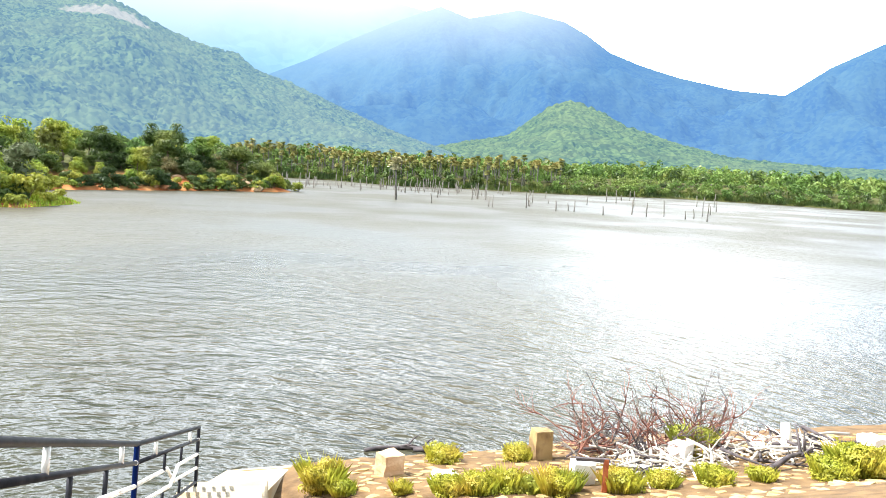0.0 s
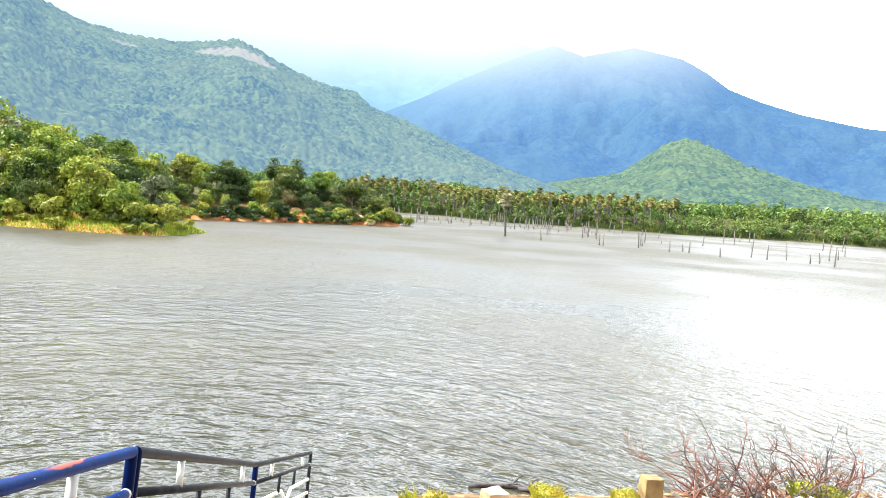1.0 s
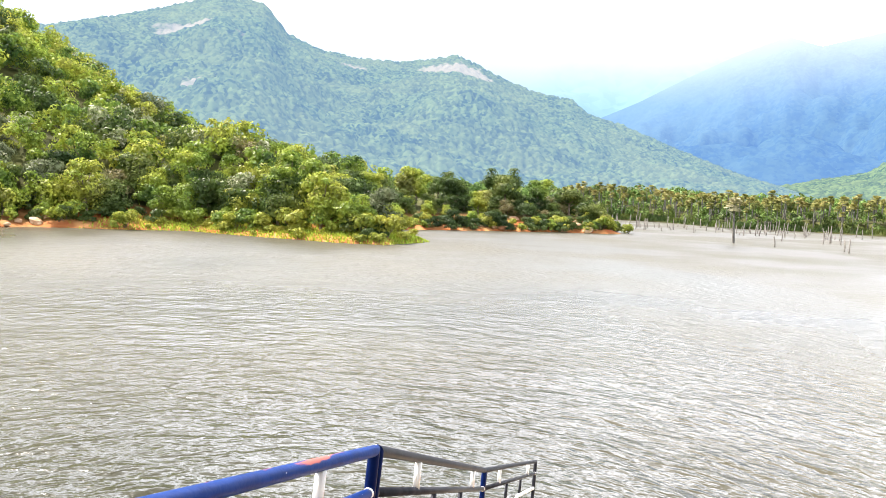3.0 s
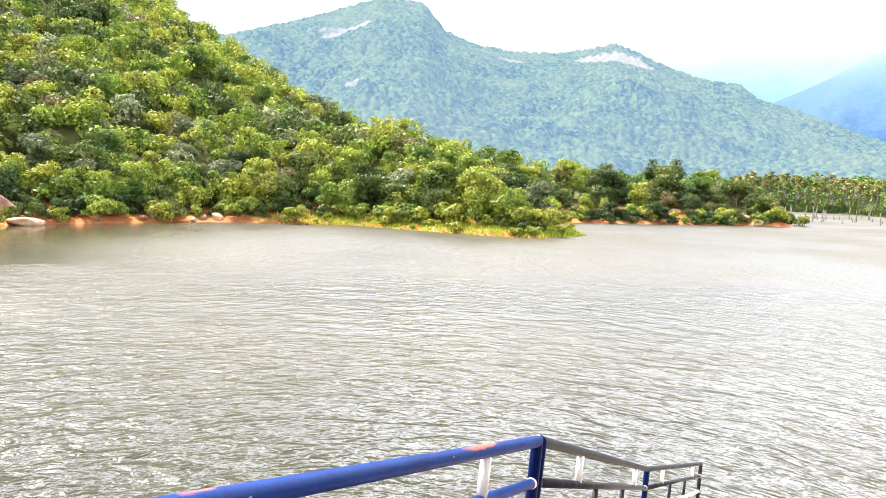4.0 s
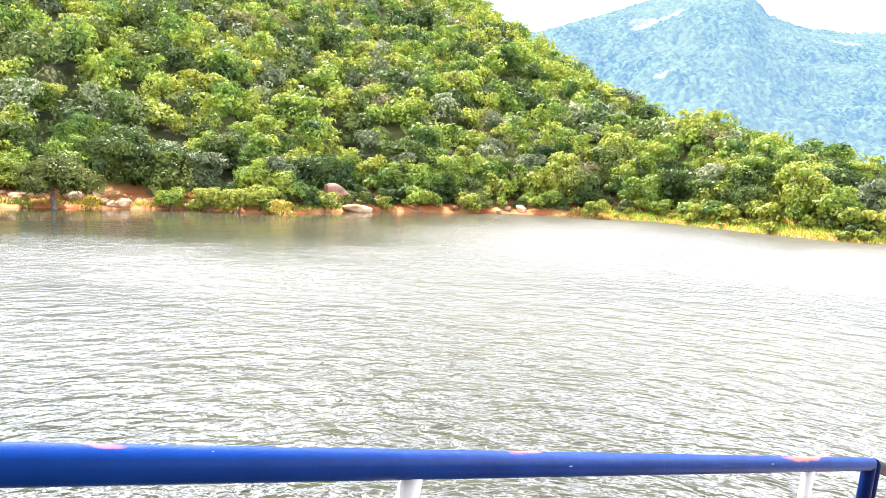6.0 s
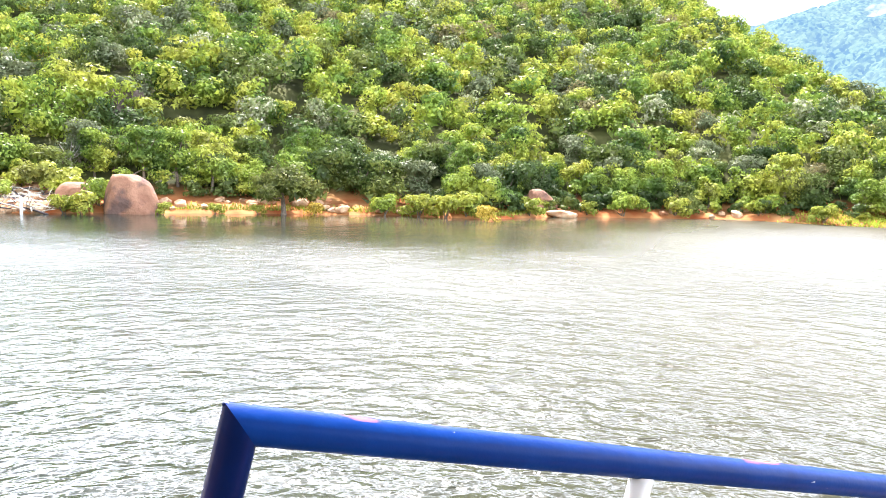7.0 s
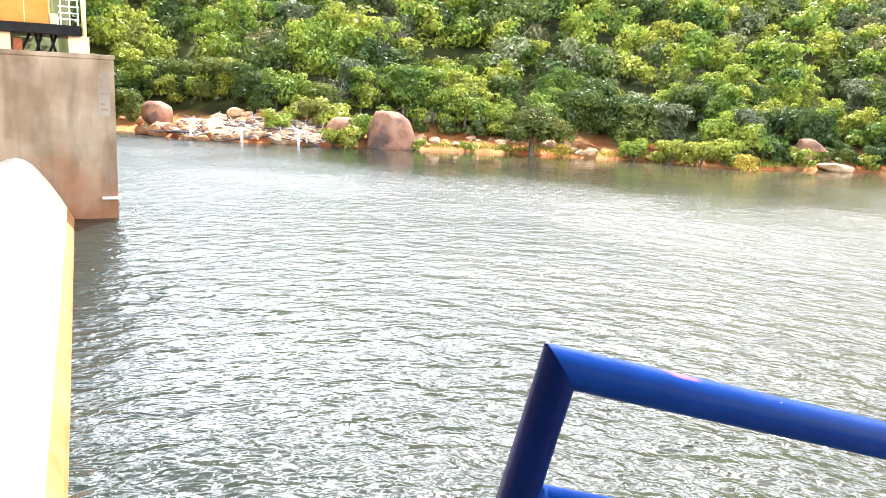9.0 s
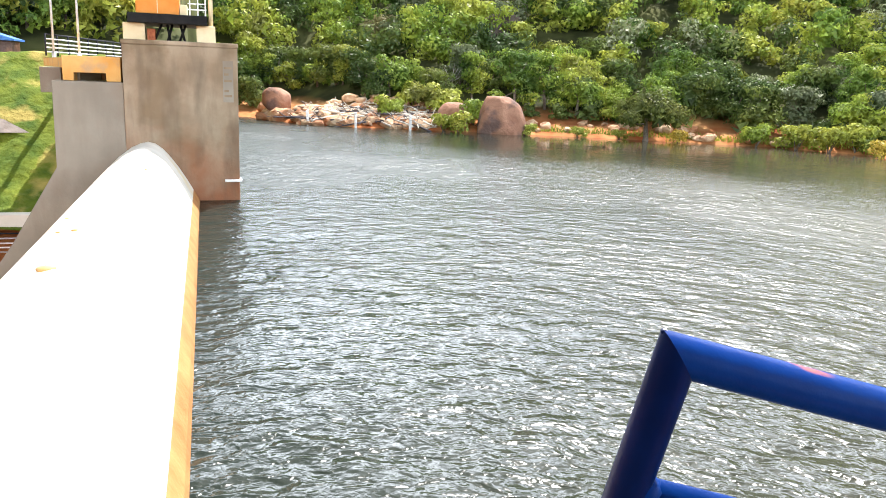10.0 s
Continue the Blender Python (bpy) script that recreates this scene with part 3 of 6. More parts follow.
M_BLACK = shader("black_steel", (0.008, 0.008, 0.009), (0.02, 0.019, 0.018), 2.0, 0.6, bump=0.1, spec=0.1)
M_WHITE = shader("white_paint", (0.74, 0.73, 0.70), (0.82, 0.81, 0.78), 6.0, 0.5, bump=0.1, base3=(0.55, 0.47, 0.38), scale3=8.0, amount3=0.05)
M_BLUE = paint_shader("blue_paint", (0.0005, 0.021, 0.13), (0.001, 0.031, 0.18), (0.34, 0.115, 0.10), 0.885, (9.0, 2.2, 9.0))
# the posts' copy of the blue paint, darkened to paint their shade
M_BLUE_SHADED = paint_shader("shaded_blue_paint", (0.0005, 0.007, 0.05), (0.001, 0.011, 0.075), (0.42, 0.40, 0.42), 0.78, (9.0, 9.0, 2.4))
M_SLATE = shader("dusty_dark_paint", (0.014, 0.016, 0.022), (0.036, 0.036, 0.042), 8.0, 0.45, bump=0.1, bump_scale=60, spec=0.06)
# dark tone for unseen surfaces, set to cut light bounced onto the railing
M_LOW_BOUNCE = shader("low_bounce_concrete", (0.075, 0.066, 0.056), (0.14, 0.125, 0.105), 0.9, 0.9, bump=0.25, bump_scale=9, base3=(0.05, 0.045, 0.04), scale3=0.5, amount3=0.3)
M_RUST = shader("rusty_steel", (0.28, 0.07, 0.03), (0.42, 0.13, 0.05), 9.0, 0.8)
M_GALV = shader("galvanised_steel", (0.50, 0.52, 0.54), (0.62, 0.64, 0.66), 8.0, 0.45, 0.4)
M_BLUEROOF = shader("blue_sheet_roof", (0.04, 0.13, 0.42), (0.07, 0.2, 0.5), 1.0, 0.5)
M_PATH = shader("gravel_path", (0.17, 0.14, 0.12), (0.26, 0.22, 0.19), 2.0, 0.95)
M_LAWN = shader("embankment_turf", (0.045, 0.085, 0.005), (0.125, 0.155, 0.010), 0.9, 1.0, bump=0.8, bump_scale=2.5, base3=(0.30, 0.24, 0.06), scale3=0.5, amount3=0.2)

# ---- mesh helpers ----


def mesh_from(name, verts, faces, material, smooth=False):
    me = bpy.data.meshes.new(name)
    verts, faces = np.asarray(verts, np.float32), np.asarray(faces, np.int32)
    count, side = faces.shape
    me.vertices.add(len(verts))
    me.vertices.foreach_set("co", verts.ravel())
    me.loops.add(count * side)
    me.loops.foreach_set("vertex_index", faces.ravel())
    me.polygons.add(count)
    me.polygons.foreach_set("loop_start", np.arange(0, count * side, side, dtype=np.int32))
    me.polygons.foreach_set("use_smooth", np.full(count, smooth))
    me.materials.append(material)
    me.update(calc_edges=True)
    me.validate()
    return me


def part(name, bm, material, parent=None, label="", smooth=False):
    """One mesh object from a bmesh, under a thing or a part."""
    me = bpy.data.meshes.new(name)
    for f in bm.faces:
        f.smooth = smooth
    bm.to_mesh(me)
    bm.free()
    me.materials.append(material)
    ob = new(name, me)
    ob.parent = parent
    return tagged(ob, label)


def thing(name, label, category, group="", kind="", at=(0, 0, 0)):
    ob = new(name)
    ob.location = at
    ob.empty_display_size = 0.2
    return tagged(ob, label, category, group, kind)


def box(size, centre, bevel=0.0, m=None):
    bm = bmesh.new()
    bmesh.ops.create_cube(bm, size=1.0, matrix=Matrix.Translation(centre) @ Matrix.Diagonal((*size, 1)))
    if bevel:
        bmesh.ops.bevel(bm, geom=bm.edges[:], offset=bevel, segments=2, affect="EDGES", profile=0.5)
    if m:
        bm.transform(m)
    return bm


def tube(points, radii, sides=10, cap=True, bm=None):
    """A round bar along a line of points."""
    bm = bm or bmesh.new()
    pts = [Vector(p) for p in points]
    radii = radii if hasattr(radii, "__len__") else [radii] * len(pts)
    rings = []
    side = None
    for i, p in enumerate(pts):
        way = (pts[min(i + 1, len(pts) - 1)] - pts[max(i - 1, 0)]).normalized()
        if side is None:
            side = way.cross(Vector((0.13, 0.21, 1)) if abs(way.z) < 0.9 else Vector((1, 0.2, 0))).normalized()
        side = (side - way * side.dot(way)).normalized()
        other = way.cross(side)
        rings.append([bm.verts.new(p + radii[i] * (math.cos(a) * side + math.sin(a) * other)) for a in [2 * math.pi * j / sides for j in range(sides)]])
    for a, b in zip(rings, rings[1:]):
        for j in range(sides):
            bm.faces.new((a[j], a[(j + 1) % sides], b[(j + 1) % sides], b[j]))
    if cap:
        bm.faces.new(rings[0][::-1])
        bm.faces.new(rings[-1])
    return bm


def rng(seed):
    return np.random.default_rng(seed)


def lattice(ix, iy, seed):
    """A repeatable random number for each cell."""
    h = (ix.astype(np.int64) * 374761393 + iy.astype(np.int64) * 668265263 + seed * 974711) & 0x7FFFFFFF
    h = ((h ^ (h >> 13)) * 1274126177) & 0x7FFFFFFF
    h = ((h ^ (h >> 16)) * 2246822519) & 0x7FFFFFFF
    return (h % 100003) / 100003.0


def smooth_noise(x, y, seed):
    ix, iy = np.floor(x), np.floor(y)
    fx, fy = x - ix, y - iy
    fx, fy = fx * fx * (3 - 2 * fx), fy * fy * (3 - 2 * fy)
    a, b = lattice(ix, iy, seed), lattice(ix + 1, iy, seed)
    c, d = lattice(ix, iy + 1, seed), lattice(ix + 1, iy + 1, seed)
    return (a * (1 - fx) + b * fx) * (1 - fy) + (c * (1 - fx) + d * fx) * fy


def fractal(x, y, seed, octaves=4):
    total, amp = 0.0, 0.5
    for o in range(octaves):
        total = total + amp * smooth_noise(x * 2**o, y * 2**o, seed + o)
        amp *= 0.5
    return total


def crowns(x, y, cell, seed):
    """The height over ground of a closed canopy of domes about one cell wide, 0 to 1."""
    best = np.zeros_like(x)
    ix, iy = np.floor(x / cell), np.floor(y / cell)
    for i in (-1, 0, 1):
        for j in (-1, 0, 1):
            cx, cy = ix + i, iy + j
            px, py = (cx + lattice(cx, cy, seed)) * cell, (cy + lattice(cx, cy, seed + 1)) * cell
            rad = cell * (0.45 + 0.5 * lattice(cx, cy, seed + 2))
            dome = 1 - ((x - px) ** 2 + (y - py) ** 2) / rad**2
            best = np.maximum(best, np.sqrt(dome.clip(0)) * (0.5 + 0.5 * lattice(cx, cy, seed + 3)))
    return best


# ---- the lie of the land ----
U = Vector((-0.903, -0.429, 0)).normalized()      # along the spillway's crest, away from the stair
N = Vector((U.y, -U.x, 0))                         # upstream


def dam(s, q, z):
    """A place s metres along the crest, q metres upstream of its water face."""
    return U * s + N * q + Vector((0, 0, z))


LAKE = [(-3.42, 12.2), (-3.42, 13.5), (-2, 14.1), (0.8, 14.9), (4.1, 16.3), (10.7, 18.1), (40, 34), (150, 92), (200, 150), (165, 205), (126, 220), (107, 236), (78, 250),
        (36, 226), (4, 229), (-12, 218), (-34, 247), (-52, 247), (-90, 232), (-80, 205), (-62, 180), (-44, 168), (-31, 152), (-26, 136), (-35, 127), (-42.5, 116), (-49, 107),
        (-53, 97), (-47, 90), (-41, 85), (-36.8, 79), (-37.6, 70), (-42, 68.4), (-54, 68), (-61, 68.5), (-67, 62), (-73, 57), (-74, 48), (-76, 38), (-71.5, 28), (-76.5, 20), (-78, 8),
        (-78, -3), (-77.5, -13), (-76.5, -20), (-77, -26), (-85, -35), (-84, -40), (-36, -17.2), (-1.3, -0.65), (-1.3, 0.3), (-1.86, 3.3), (-2.8, 7.3)]
POLY = np.array(LAKE, float)


def shore_distance(x, y):
    """Metres from the lake's edge, above zero on land."""
    d2, inside = np.full(x.shape, 1e12), np.zeros(x.shape, bool)
    for (ax, ay), (bx, by) in zip(POLY, np.roll(POLY, -1, 0)):
        ex, ey = bx - ax, by - ay
        t = (((x - ax) * ex + (y - ay) * ey) / (ex * ex + ey * ey)).clip(0, 1)
        d2 = np.minimum(d2, (x - ax - t * ex) ** 2 + (y - ay - t * ey) ** 2)
        inside ^= ((ay > y) != (by > y)) & (x < ex * (y - ay) / (ey if ey else 1e-9) + ax)
    return np.where(inside, -1, 1) * np.sqrt(d2)


CAP_AZ = [-60, -30, 0, 12, 20, 27, 30, 33, 35, 38.5, 41, 42.6, 44.6, 46.5, 48.7, 50.9, 52.7, 56, 62, 100, 118, 125]
CAP_Z = [2.0, 1.6, 1.6, 2.2, 2.6, 2.4, 2.6, 3.4, 4.8, 7.2, 9.6, 11.7, 15, 19, 24, 31, 42, 64, 84, 70, 48, 30]


def land(x, y):
    """The height of the ground."""
    d = shore_distance(x, y)
    az, r = np.degrees(np.arctan2(-x, y)), np.hypot(x, y)
    s, q = x * U.x + y * U.y, x * N.x + y * N.y
    cap = np.interp(az, CAP_AZ, CAP_Z)
    bank = 0.1 + 1.3 * (1 - np.exp(-d.clip(0) / 3.5))
    rise = 0.48 * (d - 5).clip(0)
    hill = bank + cap * np.tanh(rise / cap) + (fractal(x / 22, y / 22, 5) - 0.47) * np.minimum(rise, 7)
    hill = hill + np.where(r > 240, (r - 240) * 0.012, 0) * (az < 30)
    pitch = np.minimum(0.04 + 0.20 * d + 0.22 * (d - 5).clip(0), 3.4)
    z = np.where((r < 60) & (az < 20) & (q > -3), pitch, hill)
    # downstream of the dam the valley floor lies low, and turf slopes up beyond the spillway
    low = np.clip(-8.5 + (s - 35.5) * 0.80, -8.5, 5.6)
    z = np.where(q < -1.0, np.where(s < 60, low, np.maximum(5.6, hill)), z)
    z = np.where((q < -1.0) & (s > 60), 5.6 + (s - 60).clip(0) * 0.40, z)
    z = np.where((q < 1.0) & (q > -3.4) & (s < 1.5) & (s > -60), 3.4, z)
    z = np.where((q <= -3.4) & (s < 1.5), np.maximum(-8.5, 3.4 + (q + 3.4) * 0.6), z)
    z = np.where((r < 4) & (x < -0.6), np.minimum(z, -0.5), z)
    wet = np.maximum(-2.5, -0.12 + d * 0.3)
    return np.where(d < 0, wet, z)


def build_ground():
    az = np.concatenate([np.arange(-180, -42, 6.0), np.arange(-42, 126, 0.5), np.arange(126, 180, 6.0)])
    r = np.concatenate([np.linspace(0.6, 24, 40), np.geomspace(24.8, 300, 150), np.geomspace(312, 4700, 26)])
    aa, rr = np.meshgrid(np.radians(az), r, indexing="ij")
    x, y = -np.sin(aa) * rr, np.cos(aa) * rr
    z = land(x, y)
    verts = np.stack([x, y, z], -1).reshape(-1, 3)
    na, nr = len(az), len(r)
    i, j = np.meshgrid(np.arange(na), np.arange(nr - 1), indexing="ij")
    i2 = (i + 1) % na
    faces = np.stack([i * nr + j, i * nr + j + 1, i2 * nr + j + 1, i2 * nr + j], -1).reshape(-1, 4)
    ob = new("ground", mesh_from("ground", verts, faces, M_EARTH, True))
    return tagged(ob, "red soil banks, wooded hillside ground and valley floor", "ground", kind="structure")


build_ground()


def build_water():
    """One sheet inside the banks, with real low waves near the stair."""
    az = np.concatenate([np.arange(-75, -34, 3.0), np.arange(-34, 118, 0.5), np.arange(118, 130, 3.0)])
    r = np.concatenate([np.geomspace(1.0, 70, 190), np.geomspace(72, 330, 30)])
    aa, rr = np.meshgrid(np.radians(az), r, indexing="ij")
    x, y = -np.sin(aa) * rr, np.cos(aa) * rr
    phase = rr * (1 + 0.7 * np.clip(0.7 - aa, 0, 1.5) ** 2)
    z = (fractal(aa * 15, phase * 0.8, 31, 3) - 0.44) * 0.10 * np.clip(1.3 - rr / 70, 0, 1)
    verts = np.stack([x, y, z], -1).reshape(-1, 3)
    na, nr = len(az), len(r)
    i, j = np.meshgrid(np.arange(na - 1), np.arange(nr - 1), indexing="ij")
    faces = np.stack([i * nr + j, i * nr + j + 1, (i + 1) * nr + j + 1, (i + 1) * nr + j], -1).reshape(-1, 4)
    mid = verts[faces].mean(1)
    keep = ~((mid @ np.array(N)) < -0.3)
    ob = new("water", mesh_from("water", verts, faces[keep], M_WATER, True))
    return tagged(ob, "rippled grey-green reservoir water under a bright sky", "water", kind="structure")


build_water()


def mountain(name, label, table, r0, r1, z0, material, step, rows, canopy=0.0, cell=9.0, rough=0.12, seed=3, bow=1.0):
    """A range whose skyline climbs as the table of (degrees left, degrees up) says, from its foot at r0 to its ridge at r1."""
    t = np.array(sorted(table), float)
    az = np.arange(t[0, 0], t[-1, 0] + step / 2, step)
    up = np.interp(az, t[:, 0], t[:, 1])
    v = np.concatenate([np.linspace(0, 1, rows), np.linspace(1.03, 1.5, 6)])
    aa, vv = np.meshgrid(az, v, indexing="ij")
    top = (r1 * np.tan(np.radians(up)) + 5.4)[:, None]
    rr = r0 + (r1 - r0) * vv
    a = np.radians(aa)
    x, y = -np.sin(a) * rr, np.cos(a) * rr
    rise = np.where(vv <= 1, vv**bow, 1 - 0.8 * (vv - 1))
    span = r1 - r0
    fold = (fractal(x / span * 5, y / span * 5, seed, 5) - 0.47) * rough * span
    fade = np.minimum(vv, 1) * np.abs(1 - np.minimum(vv, 1)) ** 1.6 * 6
    z = z0 + (top - z0) * rise + fold * fade * np.minimum(1, (top - z0) / (0.3 * span))
    if canopy:
        z = z + canopy * crowns(x, y, cell, seed + 20) * np.minimum(1, 8 * vv)
    verts = np.stack([x, y, z], -1).reshape(-1, 3)
    na, nr = aa.shape
    i, j = np.meshgrid(np.arange(na - 1), np.arange(nr - 1), indexing="ij")
    faces = np.stack([i * nr + j, i * nr + j + 1, (i + 1) * nr + j + 1, (i + 1) * nr + j], -1).reshape(-1, 4)
    ob = new(name, mesh_from(name, verts, faces, material, True))
    return tagged(ob, label, "mountain", kind="structure")


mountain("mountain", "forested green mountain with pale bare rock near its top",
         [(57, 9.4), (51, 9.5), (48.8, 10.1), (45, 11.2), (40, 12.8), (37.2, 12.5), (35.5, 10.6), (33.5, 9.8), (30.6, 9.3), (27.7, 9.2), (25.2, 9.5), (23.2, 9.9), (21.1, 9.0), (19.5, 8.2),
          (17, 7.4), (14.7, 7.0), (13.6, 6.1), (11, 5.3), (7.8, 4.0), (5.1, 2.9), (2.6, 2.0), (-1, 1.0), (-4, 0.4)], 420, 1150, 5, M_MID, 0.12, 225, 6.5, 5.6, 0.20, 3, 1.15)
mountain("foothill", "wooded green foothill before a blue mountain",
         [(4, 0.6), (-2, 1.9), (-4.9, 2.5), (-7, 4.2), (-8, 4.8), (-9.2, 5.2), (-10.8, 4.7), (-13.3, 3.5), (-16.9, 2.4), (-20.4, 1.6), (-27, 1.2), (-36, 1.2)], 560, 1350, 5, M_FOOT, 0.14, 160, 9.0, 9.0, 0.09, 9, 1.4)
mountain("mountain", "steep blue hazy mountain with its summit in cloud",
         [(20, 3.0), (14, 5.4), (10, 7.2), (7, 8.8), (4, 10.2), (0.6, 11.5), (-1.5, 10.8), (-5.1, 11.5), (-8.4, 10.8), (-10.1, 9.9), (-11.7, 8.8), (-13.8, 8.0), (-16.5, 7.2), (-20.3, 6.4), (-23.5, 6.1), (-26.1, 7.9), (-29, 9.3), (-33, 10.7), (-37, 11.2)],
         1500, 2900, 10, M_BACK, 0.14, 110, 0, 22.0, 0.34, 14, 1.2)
mountain("mountain", "distant mountains tinted pale blue for haze, fading into cloud",
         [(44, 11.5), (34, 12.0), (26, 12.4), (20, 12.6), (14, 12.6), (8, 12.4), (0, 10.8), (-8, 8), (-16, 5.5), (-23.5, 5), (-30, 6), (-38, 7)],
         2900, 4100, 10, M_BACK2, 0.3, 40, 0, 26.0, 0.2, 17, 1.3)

# unseen hill added to keep bright low sky off the railing and trees
mountain("sky_block_hill", "unseen added hillside that blocks the low sky downstream",
         [(131, 8), (145, 15), (165, 19), (190, 21), (215, 19), (240, 20), (265, 18), (290, 15), (306, 9), (318, 5)], 160, 620, 2, M_FOOT, 1.2, 40, 0, 9.0, 0.12, 21, 1.1)


def haze_cloud_sheet():
    # glowing see-through sheet that stands in for haze and summit cloud
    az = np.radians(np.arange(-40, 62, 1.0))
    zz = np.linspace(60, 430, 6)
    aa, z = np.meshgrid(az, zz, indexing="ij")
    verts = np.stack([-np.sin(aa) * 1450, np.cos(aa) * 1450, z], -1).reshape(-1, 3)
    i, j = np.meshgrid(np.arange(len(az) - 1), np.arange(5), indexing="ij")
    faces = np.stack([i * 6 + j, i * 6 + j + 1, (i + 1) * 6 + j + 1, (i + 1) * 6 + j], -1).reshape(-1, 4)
    ob = new("backdrop", mesh_from("backdrop", verts, faces, M_HAZE_CLOUD, True))
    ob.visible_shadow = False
    return tagged(ob, "glowing sheet of painted blue mist and white summit cloud", "cloud", kind="structure")


haze_cloud_sheet()

# ---- plants ----


def leaf_cloud(seed, blobs, count, size, flat=0.75):
    """Leaf sprays on the outsides of the blobs (centre, radius): vertices and quads."""
    g = rng(seed)
    weights = np.array([b[3] ** 2 for b in blobs])
    pick = g.choice(len(blobs), count, p=weights / weights.sum())
    b = np.array(blobs)[pick]
    way = g.normal(size=(count, 3))
    way /= np.linalg.norm(way, axis=1, keepdims=True)
    way[:, 2] = np.where((way[:, 2] < -0.35), -way[:, 2], way[:, 2])
    depth = b[:, 3:4] * (0.72 + 0.36 * g.random((count, 1)) ** 0.6)
    p = b[:, :3] + way * depth * np.array([1, 1, flat])
    normal = way + g.normal(size=(count, 3)) * 0.27
    normal /= np.linalg.norm(normal, axis=1, keepdims=True)
    a = np.cross(normal, g.normal(size=(count, 3)))
    a /= np.linalg.norm(a, axis=1, keepdims=True)
    c = np.cross(normal, a)
    k = size * (0.6 + 0.8 * g.random((count, 1)))
    tri = np.stack([p - a * k * 0.5 - c * k * 0.36, p - a * k * 0.42 + c * k * 0.38, p + a * k * 0.55 + normal * k * 0.12], 1)
    # large leaves added inside to close the crown, block light and darken it
    inner = max(14, count // 5)
    b = np.array(blobs)[g.choice(len(blobs), inner, p=weights / weights.sum())]
    p = b[:, :3] + g.normal(size=(inner, 3)) * b[:, 3:4] * np.array([0.29, 0.29, 0.22])
    a, c = g.normal(size=(inner, 3)), g.normal(size=(inner, 3))
    a, c = a / np.linalg.norm(a, axis=1, keepdims=True), c / np.linalg.norm(c, axis=1, keepdims=True)
    k = b[:, 3:4] * (0.2 + 0.17 * g.random((inner, 1)))
    core = np.stack([p - a * k, p + a * k * 0.6 + c * k, p + a * k * 0.5 - c * k], 1)
    tri = np.concatenate([tri, core])
    return tri.reshape(-1, 3), np.arange(len(tri) * 3).reshape(-1, 3)


def crown_blobs(seed, width, height, low, count):
    g = rng(seed)
    blobs = [(0, 0, low + (height - low) * 0.5, width * 0.30)]
    for i in range(count):
        a, f = 2 * math.pi * (i / count + 0.4 * g.random()), g.random()
        rad = width * 0.5 * (0.35 + 0.5 * g.random()) * (1.0 - 0.35 * f)
        blobs.append((math.cos(a) * rad, math.sin(a) * rad, low + (height - low) * (0.15 + 0.68 * f), width * (0.125 + 0.135 * g.random())))
    return blobs


def trunk_bm(seed, height, radius, blobs):
    g = random.Random(seed)
    lean = Vector((g.uniform(-0.12, 0.12), g.uniform(-0.12, 0.12), 1)) * height * 0.5
    bm = tube([(0, 0, -0.3), (0.02, 0.01, 0.3), lean * 0.6, lean], [radius * 1.5, radius, radius * 0.8, radius * 0.55], 7)
    for b in blobs[1:6]:
        end = Vector(b[:3])
        start = lean * g.uniform(0.5, 0.95)
        tube([start, start.lerp(end, 0.5) + Vector((0, 0, -0.15)), end], [radius * 0.5, radius * 0.33, radius * 0.12], 5, False, bm)
    return bm


def tree(name, label, category, seed, width, height, leaves, size, leaf, bark=None, low=0.25, group="", radius=None):
    blobs = crown_blobs(seed, width, height, height * low, 11)
    ob = thing(name, label, category, group)
    part("trunk", trunk_bm(seed, height, radius or width * 0.03, blobs), bark or M_BARK, ob, "", True)
    v, f = leaf_cloud(seed, blobs, leaves, size)
    crown = new("crown", mesh_from("crown", v, f, leaf))
    crown.parent = ob
    return ob


def set_at(ob, x, y, z=None, turn=0.0, size=1.0):
    ob.location, ob.rotation_euler, ob.scale = (x, y, float(land(np.array([x], float), np.array([y], float))[0]) if z is None else z), (0, 0, turn), (size, size, size)
    return ob


def put_copy(ob, x, y, z, turn, size):
    made = copy_thing(ob, pose(x, y, z, 0, 0, math.degrees(turn)))
    made.scale = (size, size, size)
    return made


def scatter(seed, spacing, x0, x1, y0, y1, keep):
    """Jittered places on the ground, as rows of x, y, z, with those for which keep(x, y, d) holds."""
    g = rng(seed)
    xs, ys = np.meshgrid(np.arange(x0, x1, spacing), np.arange(y0, y1, spacing), indexing="ij")
    x = xs.ravel() + g.uniform(-0.42, 0.42, xs.size) * spacing
    y = ys.ravel() + g.uniform(-0.42, 0.42, xs.size) * spacing
    ok = keep(x, y, shore_distance(x, y))
    x, y = x[ok], y[ok]
    return np.stack([x, y, land(x, y)], -1)


